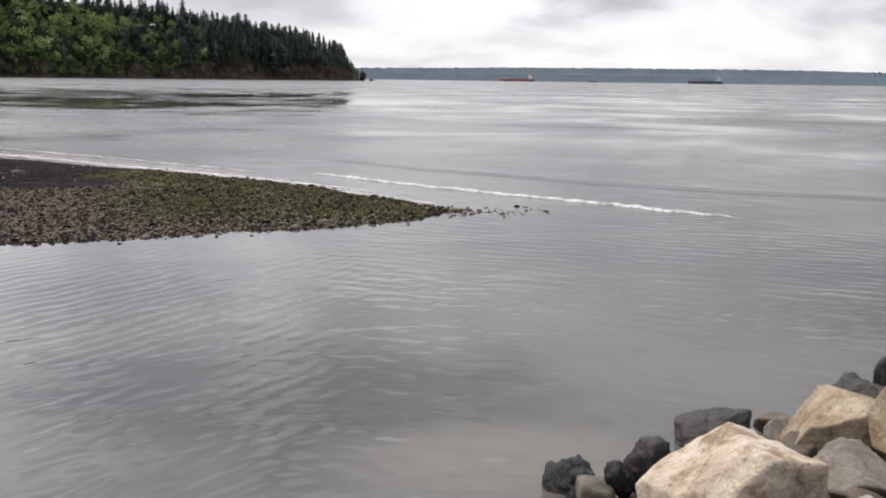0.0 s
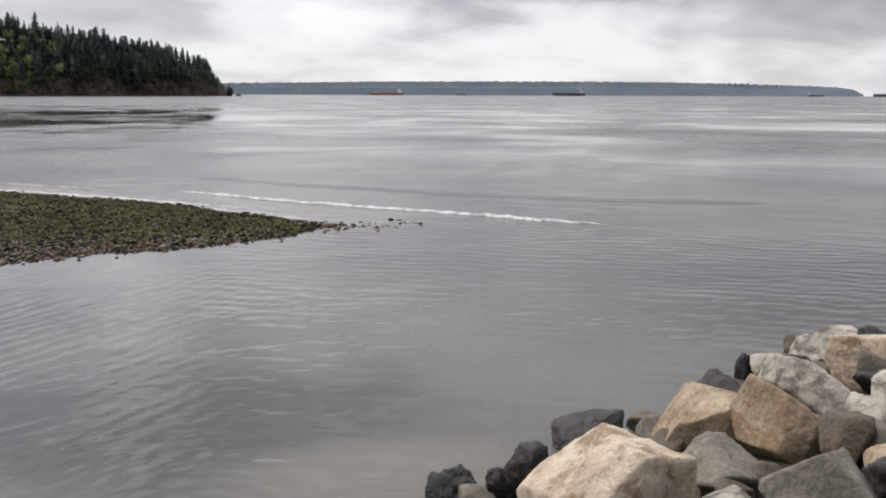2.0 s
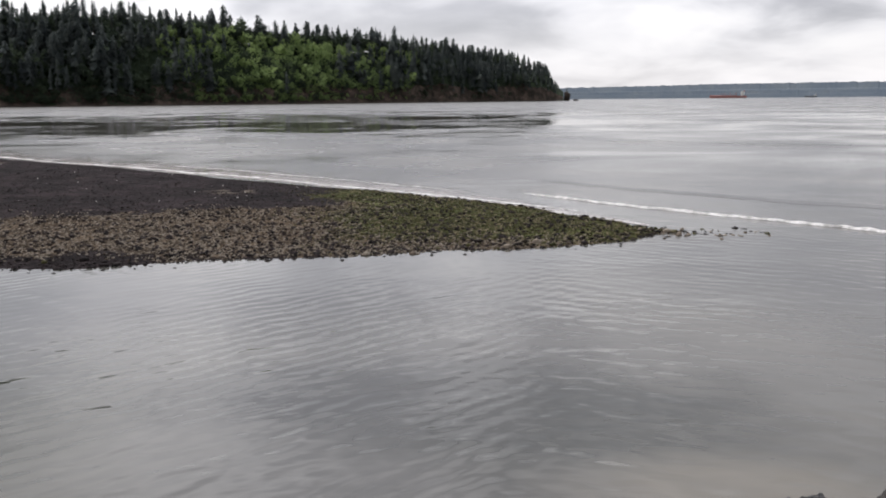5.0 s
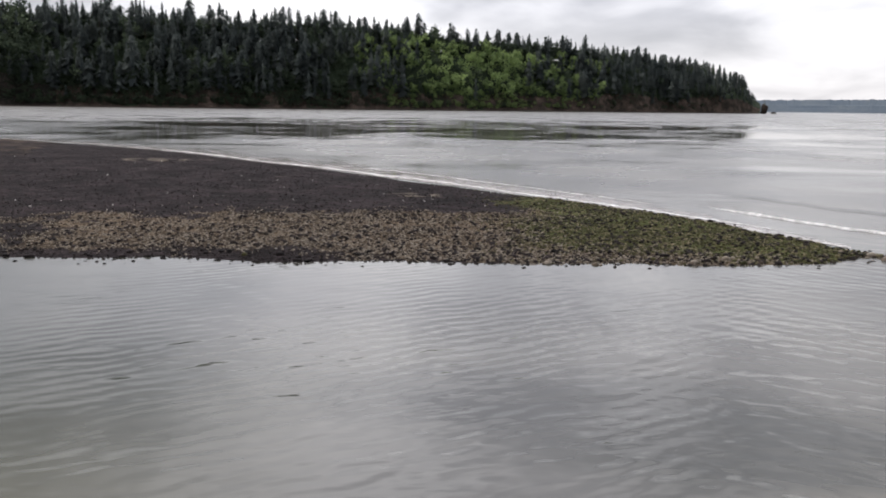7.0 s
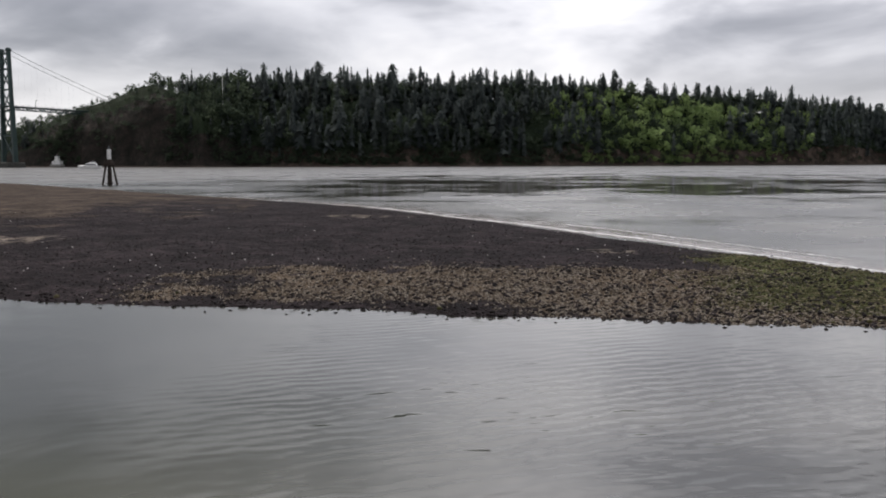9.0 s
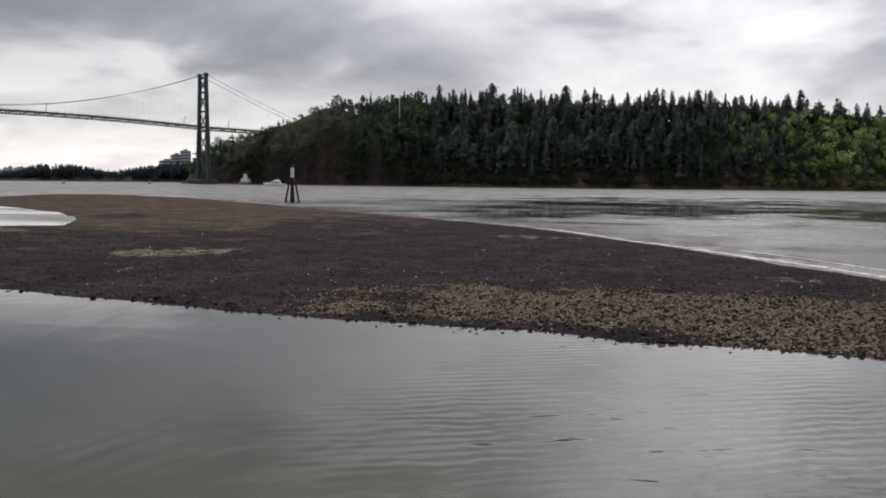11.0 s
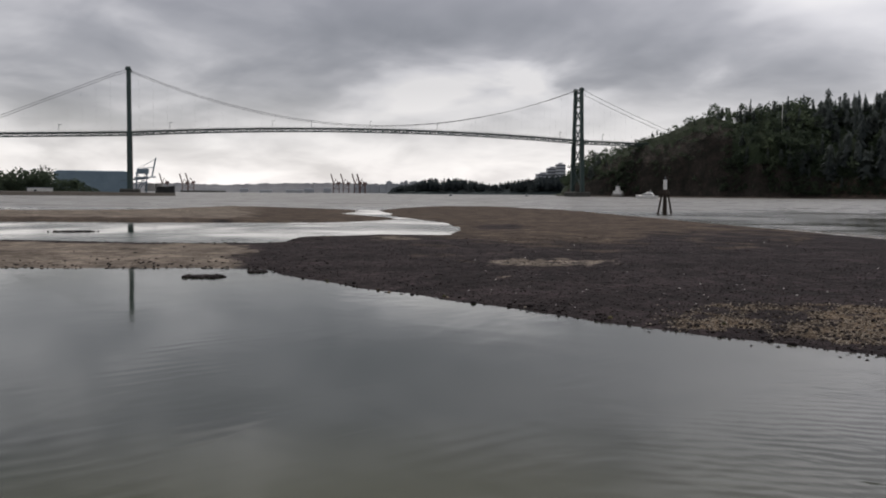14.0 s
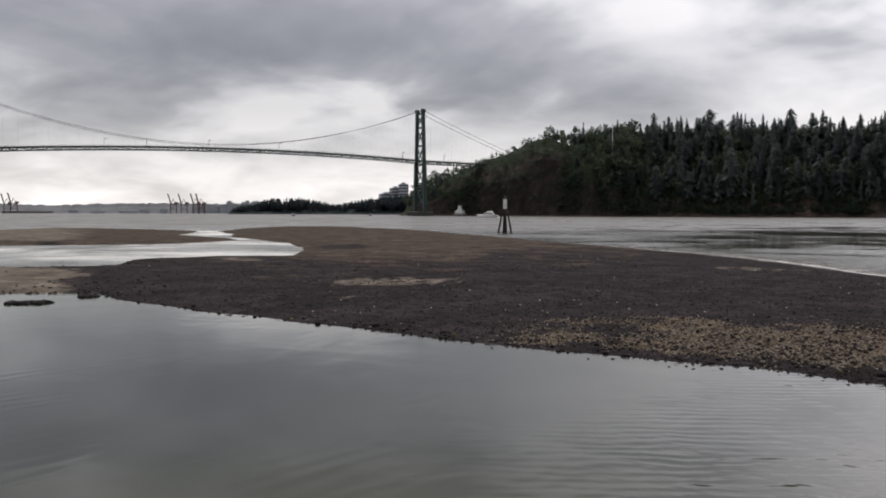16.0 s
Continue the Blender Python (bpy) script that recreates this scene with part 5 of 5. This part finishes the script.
def harbour_crane(az, dist, lean, label):
    p = ring(az, dist)
    c = tagged(empty("gantry_crane", p, az + lean), label, "crane", "gantry cranes of the harbour")
    bm = bmesh.new()
    for x in (-9, 9):
        for y in (-7, 7):
            add_beam(bm, (x, y, 0), (x, y, 30), 2.8)
        add_beam(bm, (x, -7, 30), (x, 7, 30), 1.8)
    for y in (-7, 7):
        add_beam(bm, (-9, y, 29), (9, y, 29), 2.2), add_beam(bm, (-9, y, 14), (9, y, 14), 1.6), add_beam(bm, (-9, y, 14), (9, y, 29), 1.2)
    part("portal", bm, M_RED_STEEL, c)
    part("boom", add_beam(bmesh.new(), (-8, 0, 29), (-17, 0, 62), 4.0), M_RED_STEEL, c)
    part("mast", add_beam(add_beam(bmesh.new(), (-7, 0, 29), (-2, 0, 46), 1.8), (10, 0, 29), (-2, 0, 46), 1.2), M_RED_STEEL, c)
    part("machine_house", box((12, 6, 6), (8, 0, 33), bevel=0.3), M_RED_STEEL, c)
    return c


harbour_crane(73.35, 3000, 0, "faded red gantry crane with raised boom")
harbour_crane(72.75, 3000, 0, "faded red gantry crane with raised boom")
harbour_crane(72.05, 2950, 0, "faded red gantry crane with raised boom")
harbour_crane(71.75, 2980, 8, "faded red gantry crane with raised boom")
harbour_crane(82.0, 3100, 0, "faded red gantry crane with raised boom")
harbour_crane(82.35, 3250, 0, "faded red gantry crane with raised boom")
harbour_crane(83.5, 3200, 0, "faded red gantry crane with raised boom")


p = ring(81.3, 2600)
wharf = tagged(empty("wharf", p, 81.3), "long low dark wharf on the far harbour shore", "wharf")
part("deck", box((120, 14, 4), (0, 0, 3.5), bevel=0.3), M_PIER, wharf)
for k in range(13):
    part("pile", add_tube(bmesh.new(), (-57 + 9.5 * k, -5, -1), (-57 + 9.5 * k, -5, 2), 0.9, 0.9, 8), M_PILE, wharf)
for az, w, h, d in ((75.9, 60, 9, 3300), (75.0, 34, 13, 3350), (77.6, 46, 8, 3400), (78.9, 30, 12, 3450), (73.9, 26, 15, 3350)):
    hall = tagged(empty("harbour_hall", ring(az, d), az), "pale grey hall on the far harbour shore", "building", "far buildings")
    part("wall", box((w, 24, h), (0, 0, h / 2)), M_TOWER_WALL, hall)
    part("roof", box((w * 1.02, 25, h * 0.2), (0, 0, h * 1.1), taper=0.85), M_TOWER_WALL, hall)


def tower_block(az, dist, w, h, base=0.0, label="grey concrete tower block among the far trees"):
    p = ring(az, dist)
    b = tagged(empty("tower_block", (p.x, p.y, base), az + 12), label, "building", "far buildings")
    part("wall", box((w, w * 0.8, h), (0, 0, h / 2)), M_TOWER_WALL, b)
    part("roof", box((w * 0.4, w * 0.4, 4), (0, 0, h + 1.8)), M_TOWER_WALL, b)
    n = max(3, int(h / 7)) if dist < 3000 else 0
    for k in range(n):
        part("window_band", box((w + 0.3, w * 0.8 + 0.3, h / n * 0.35), (0, 0, (k + 0.55) * h / n)), M_GLASS_DARK, b)


tower_block(59.55, 2300, 22, 75)
tower_block(60.05, 2320, 26, 66)
tower_block(60.6, 2340, 34, 52)
for i in range(34):
    a = 66.8 + 5.5 * i / 34 + rng.uniform(-0.1, 0.1)
    tower_block(a, 3880, rng.uniform(12, 26), rng.uniform(30, 44) * (1.15 if 68 < a < 70.5 else 0.8), label="pale grey block of the far city skyline")
for i in range(10):
    tower_block(-27.2 - 0.32 * i - rng.uniform(0, 0.2), 4440, rng.uniform(8, 14), rng.uniform(52, 60) - i * 1.0, label="pale grey block on the far wooded shore")

# ---- breaking wave and foam off the spit ----


def wave_strip(name, line, width, height, label, seed, foam=True, tatter=1.1):
    """A low steep wave with a ragged foaming crest along a line of bearings and distances."""
    A = np.linspace(line[0][0], line[-1][0], 260)
    tbl = [(a, d) for a, d in line]
    vs, fs = [], []
    prof = [(-0.5, 0.0), (-0.28, 0.45), (-0.05, 1.0), (0.15, 0.75), (0.5, 0.0)]
    for a in A:
        d = float(lerp_table(tbl, a))
        ease = min(2.5, abs(A[-1] - A[0]) * 0.2)
        k = min(1.0, abs(a - A[0]) / ease, abs(a - A[-1]) / ease)
        ragged = noise.noise(Vector((a * 0.9, seed, 0))) + 0.6 * noise.noise(Vector((a * 3.1, seed + 2, 0)))
        w = width * (d / 28) ** 1.4 * max(0.12, 0.75 + tatter * ragged) * (0.15 + 0.85 * k)
        o = 0.16 * noise.noise(Vector((a * 0.9, seed + 4, 0)))
        for s, z in prof:
            vs.append(ring(a, d + o + s * w, 0.004 + z * height * k * (0.6 + 0.7 * tatter * abs(noise.noise(Vector((a * 0.8, seed + 8, s)))))))
    m = len(prof)
    for i in range(len(A) - 1):
        fs += [(i * m + j, i * m + j + 1, (i + 1) * m + j + 1, (i + 1) * m + j) for j in range(m - 1)]
    return tagged(part(name, mesh_from(name, vs, fs, M_FOAM if foam else M_WATER, True), None), label, "wave", kind="stuff")


wave_strip("breaking_wave", [(-20.5, 21.8), (-16.2, 22.3), (-12, 23.2), (-6, 24.6), (-2, 25.9), (1, 27.1), (5.8, 29.9)], 0.40, 0.07, "thin white breaking wave running off the spit", 3.0)
wave_strip("swash_foam", [(2, 25.0), (7.5, 27.5), (12.6, 30.3), (17.4, 33.3), (25.8, 41.4), (32.8, 51.2), (39.5, 67.5)], 0.24, 0.015, "ragged white swash along the outer edge of the spit", 9.0, tatter=1.7)
wave_strip("spent_foam", [(9, 30.4), (14, 33.6), (20, 38.6), (27, 46.5)], 0.13, 0.008, "thin broken foam line drifting off the spit", 29.0, tatter=2.2)


def wash_sheet(name, line, label):
    """A thin sheet of backwash over sand along the spit's outer edge. line: bearing, inner and outer distance."""
    A = np.linspace(line[0][0], line[-1][0], 220)
    inner, outer = lerp_table([(a, i) for a, i, _ in line], A), lerp_table([(a, o) for a, _, o in line], A)
    vs, fs = [], []
    for a, i, o in zip(A, inner, outer):
        o += (o - i) * (0.5 * noise.noise(Vector((a * 0.35, 3.0, 0))) + 0.25 * noise.noise(Vector((a * 1.4, 7.0, 0))))
        vs += [ring(a, i + (o - i) * k, 0.006 * (1 - k) + 0.002) for k in (0.0, 0.35, 0.7, 1.0)]
    for i in range(len(A) - 1):
        fs += [(i * 4 + j, i * 4 + j + 1, i * 4 + j + 5, i * 4 + j + 4) for j in range(3)]
    me = mesh_from(name, vs, fs, M_WASH, True)
    me.attributes.new("spread", "FLOAT", "POINT").data.foreach_set("value", np.tile(np.array([0.0, 0.35, 0.7, 1.0], np.float32), len(A)))
    return tagged(part(name, me, None), label, "wave", kind="stuff")


wash_sheet("backwash", [(-2, 22.2, 22.8), (2.6, 24.0, 25.6), (7.5, 26.8, 29.6), (12.6, 29.6, 33.6), (17.4, 32.5, 38), (25.8, 40.3, 47.5), (32.8, 50, 59), (39.5, 65.7, 72), (47, 86, 90)], "thin backwash over sand beside the spit, coloured pale like mirrored sky")
wave_strip("boat_wake", [(52.9, 652), (54.1, 641)], 0.022, 0.25, "white wake behind the motor cruiser", 19.0)
wave_strip("swell", [(-30, 27.5), (-20, 27.2), (-10, 28.5), (-1, 31.5), (6, 36)], 1.6, 0.07, "low smooth swell rolling in", 14.0, False, 0.15)

# ---- boulders of the bank ----
TONE_WORDS = {"cream": "large cream-coloured", "tan": "tan-stained", "pale": "pale whitish", "grey": "grey weathered", "brown": "brown", "dark": "dark wet", "black": "black mussel-covered"}


def boulder(at, w, h, tone, seed, lean=0.0, deep=0.9, cuts=10, tip=0.0):
    """A block w wide and h high towards the water; lean drops its right side, tip lays its top back."""
    r = random.Random(seed)
    dull = tone in ("black", "dark")
    size = (w * 1.02, w * deep, h * 1.3)
    me = rock_mesh("boulder", seed, size, M_ROCK[tone], 6 if w > 0.8 else 5 if w > 0.5 else 4, cuts, 9 if tone == "black" else 160, 0.30 if tone == "black" else 0.13 if dull else 0.035)
    ob = tagged(part("boulder", me, None), TONE_WORDS[tone] + " boulder on the rock bank", "boulder", "boulders of the bank")
    bearing = math.degrees(math.atan2(at[0], at[1]))
    ob.matrix_basis = pose(at[0], at[1], at[2] - 0.14 * h, 0, 0, -bearing + r.uniform(-12, 12)) @ pose(0, 0, 0, tip + r.uniform(-6, 6), lean, 0)


boulder((1.86, 4.95, 0.56), 1.14, 0.94, "cream", 243, 2, 1.0, 19)
boulder((3.23, 6.44, 0.45), 0.84, 0.56, "tan", 557, -4, 0.9, 8)
boulder((3.62, 6.00, 0.63), 0.88, 0.60, "tan", 378, 24, 0.8, 8)
boulder((4.20, 6.62, 0.57), 1.05, 0.56, "pale", 485, 12, 1.0, 8, -24)
boulder((5.17, 8.64, 0.17), 0.66, 0.30, "pale", 67, -14, 0.9, 8, -18)
boulder((6.38, 9.56, 0.16), 1.06, 0.36, "pale", 13, -33, 0.8, 8, -10)
boulder((5.72, 7.56, 0.54), 1.26, 0.60, "cream", 265, -6, 0.9, 10)
boulder((7.84, 9.65, 0.45), 0.84, 0.66, "tan", 239, -10, 0.9, 9)
boulder((5.36, 7.28, 0.52), 0.44, 0.30, "grey", 734, 14)
boulder((4.59, 6.02, 0.70), 0.43, 0.37, "pale", 553, 16)
boulder((4.31, 6.00, 0.62), 0.44, 0.30, "pale", 487, -12)
boulder((3.74, 5.30, 0.74), 0.40, 0.35, "brown", 654, -12, 0.9, 8)
boulder((2.93, 4.33, 0.85), 0.90, 0.52, "grey", 399, 8, 0.9, 13)
boulder((3.56, 4.61, 0.84), 0.48, 0.24, "tan", 687, 2)
boulder((3.92, 5.14, 0.76), 0.42, 0.22, "grey", 163, 10)
boulder((4.15, 5.19, 0.80), 0.44, 0.25, "tan", 988, 4)
boulder((2.80, 5.22, 0.58), 0.73, 0.42, "grey", 888, 6, 0.9, 12)
boulder((3.12, 7.18, 0.15), 0.44, 0.22, "grey", 731, -6)
boulder((2.58, 7.27, 0.08), 0.74, 0.32, "dark", 843, -16, 0.9, 15)
boulder((4.01, 7.83, 0.20), 0.66, 0.37, "dark", 43, -6, 0.9, 15)
boulder((4.91, 8.80, 0.12), 0.25, 0.33, "dark", 798, 6)
boulder((3.29, 7.30, 0.14), 0.64, 0.20, "brown", 404, -8)
boulder((1.80, 6.32, 0.22), 0.40, 0.46, "dark", 484, -10)
boulder((1.30, 6.40, 0.09), 0.50, 0.33, "black", 736)
boulder((1.59, 6.19, 0.17), 0.27, 0.28, "black", 613)
boulder((1.34, 6.16, 0.09), 0.38, 0.18, "grey", 455)
boulder((6.10, 9.66, 0.08), 0.42, 0.34, "brown", 99, -25)
boulder((3.29, 4.02, 0.93), 0.32, 0.24, "grey", 546)
boulder((3.82, 4.65, 0.87), 0.25, 0.25, "tan", 237)
boulder((4.75, 5.85, 0.77), 0.34, 0.38, "pale", 417)
boulder((5.41, 6.82, 0.64), 0.54, 0.37, "brown", 92, 10)
boulder((2.56, 4.65, 0.66), 0.42, 0.22, "pale", 431)
# smaller blocks wedged under and between them, in dark tones that stand in for gap shade
wedge = random.Random(12)
for k in range(46):
    along, s = wedge.uniform(0.1, 8.5), wedge.uniform(0.35, 3.2)
    p = BANK_AT + BANK_IN * s + BANK_ALONG * along
    w = wedge.uniform(0.26, 0.46)
    boulder((p.x, p.y, bank_height(p.x, p.y) - 0.03), w, w * 0.62, "dark" if s < 0.7 else wedge.choice(("brown", "brown", "dark")), 1200 + k, wedge.uniform(-20, 20), 0.9, 9)


# ---- stones of the spit ----
def pebble(seed):
    r = np.random.default_rng(seed)
    bm = bmesh.new()
    bmesh.ops.create_icosphere(bm, subdivisions=1, radius=1.0)
    v = np.array([q.co[:] for q in bm.verts]) * r.uniform(0.75, 1.2, (len(bm.verts), 1)) * (1, r.uniform(0.65, 0.95), r.uniform(0.45, 0.75))
    f = np.array([[q.index for q in t.verts] for t in bm.faces])
    bm.free()
    return v, f


PEBBLES = [pebble(s) for s in range(12)]


def scatter(name, count, pick, mat, rmin, rmax, label):
    rows = []
    while len(rows) < count:
        n = 6000
        a = rng.uniform(-6.3, 78, n)
        d = 17.5 + (62 - 17.5) * rng.random(n) ** 2.0
        X, Y = -np.sin(np.radians(a)) * d, np.cos(np.radians(a)) * d
        s0 = signed(SPIT, X, Y)
        ok = (s0 > -0.5) & (rng.random(n) < pick(X, Y, a, d))
        X, Y, d = X[ok], Y[ok], d[ok]
        Z, S = flat_height(X, Y)
        for x, y, z, s, dd in zip(X, Y, Z, S, d):
            if s < -0.12:
                continue
            if s < 0.15 and rng.random() < 0.5:
                continue
            r = rng.uniform(rmin, rmax) * (1 + 0.4 * (rng.random() < 0.06))
            rows.append((PEBBLES[rng.integers(12)], x, y, max(z, -0.02) + r * 0.12, r, 1.0, rng.uniform(0, 6.3), 0.5))
    return woods(name, rows[:count], mat, label, "stones")


def mask_pick(key, other=None):
    def pick(X, Y, a, d):
        m = zone_masks(X, Y)
        return np.clip(m[key] - (m[other] if other else 0), 0, 1)
    return pick


scatter("shingle", 18000, mask_pick("m_tan", "m_green"), M_STONE, 0.012, 0.036, "tan and brown shingle on the spit")
scatter("mussel_clumps", 3000, mask_pick("m_tan"), M_DARK_STONE, 0.02, 0.07, "black clumps among the shingle of the spit")
scatter("weedy_shingle", 8500, mask_pick("m_green"), M_WEED_STONE, 0.015, 0.042, "green-brown weedy shingle at the spit's tip")
scatter("mussel_bed", 10000, lambda X, Y, a, d: 1 - np.clip(zone_masks(X, Y)["m_tan"] + zone_masks(X, Y)["m_green"], 0, 1), M_DARK_STONE, 0.014, 0.045, "black clumps of mussels on the spit")

scatter("shell_litter", 170, lambda X, Y, a, d: np.where((a > 14) & (a < 66), 0.9, 0.1) * (1 - np.clip(zone_masks(X, Y)["m_tan"], 0, 1)), M_SHELL, 0.008, 0.036, "pale broken shells scattered over the mussel bed")

# loose dark stones strewn along the waterline of the spit
rows = []
a, d = rng.uniform(-5.5, 62, 9000), rng.uniform(17.3, 32, 9000)
X, Y = -np.sin(np.radians(a)) * d, np.cos(np.radians(a)) * d
Z, S = flat_height(X, Y)
strewn = np.nonzero((S > -0.7) & (S < 0.8) & (rng.random(9000) < np.exp(-np.abs(S) / 0.35)))[0][:380]
for i in strewn:
    rows.append((PEBBLES[rng.integers(12)], X[i], Y[i], max(Z[i], -0.02) + 0.01, 0.02 + 0.05 * rng.random() ** 2, 1.0, rng.uniform(0, 6.3), 0.5))
woods("waterline_stones", rows, M_DARK_STONE, "dark wet stones along the waterline of the spit", "stones")

rows = []
while len(rows) < 420:
    a, d = rng.uniform(74, 93), 35 + 70 * rng.random() ** 1.6
    p = ring(a, d)
    z, s = flat_height(np.array([p.x]), np.array([p.y]))
    if s[0] < -0.1 or rng.random() > math.exp(-abs(s[0]) / 1.6):
        continue
    rows.append((PEBBLES[rng.integers(12)], p.x, p.y, max(z[0], -0.02), rng.uniform(0.03, 0.10), 1.0, rng.uniform(0, 6.3), 0.5))
for a0, a1, d0, wd, n in ((80.0, 82.6, 33.6, 0.35, 130), (87.0, 90.0, 73, 0.9, 120), (77.6, 79.0, 35.4, 0.25, 60), (60, 67, 72, 0.6, 10)):
    for _ in range(n):
        a = rng.triangular(a0, (a0 + a1) / 2, a1)
        p = ring(a, d0 + rng.normal(0, wd * 0.5))
        rows.append((PEBBLES[rng.integers(12)], p.x, p.y, 0.0, rng.uniform(0.05, 0.16), 1.0, rng.uniform(0, 6.3), 0.5))
woods("sand_edge_stones", rows, M_DARK_STONE, "dark stones along the edges of the sand flats", "stones")

STONE_MESHES = []
for k, mat in enumerate((M_DARK_STONE, M_STONE, M_DARK_STONE, M_STONE, M_WEED_STONE)):
    v, f = PEBBLES[k]
    STONE_MESHES.append(mesh_from("stone", v.tolist(), f.tolist(), mat, True))
placed = 0
while placed < 260:
    a = rng.uniform(-9, 0) if rng.random() < 0.35 else rng.uniform(0, 76)
    tip = a < -2
    d = float(lerp_table([(-9, 21.6), (-6.4, 21.3), (-2.6, 21.0), (-0.8, 19.8), (3.9, 18.9), (10, 18.2), (22, 17.8), (33, 18.1), (39, 19.0), (43, 19.3), (49, 20.3), (57, 22.3), (65, 25.3), (71, 28.3), (77, 34)], a)) + (rng.normal(0, 0.38) if tip else abs(rng.normal(0, 0.5)) - 0.15)
    if not tip and rng.random() < 0.25:
        continue
    p = ring(a, d)
    r = rng.uniform(0.04, 0.09) * (1.4 if rng.random() < 0.15 else 1.0)
    z = float(flat_height(np.array([p.x]), np.array([p.y]))[0][0])
    ob = part("stone", STONE_MESHES[rng.integers(5) if a < 20 or rng.random() < 0.2 else 2 * rng.integers(2)], None, spit)
    ob.matrix_basis = pose(p.x, p.y, max(z, -0.03) + r * 0.15, 0, 0, rng.uniform(0, 360)) @ Matrix.Diagonal((r, r, r, 1))
    placed += 1
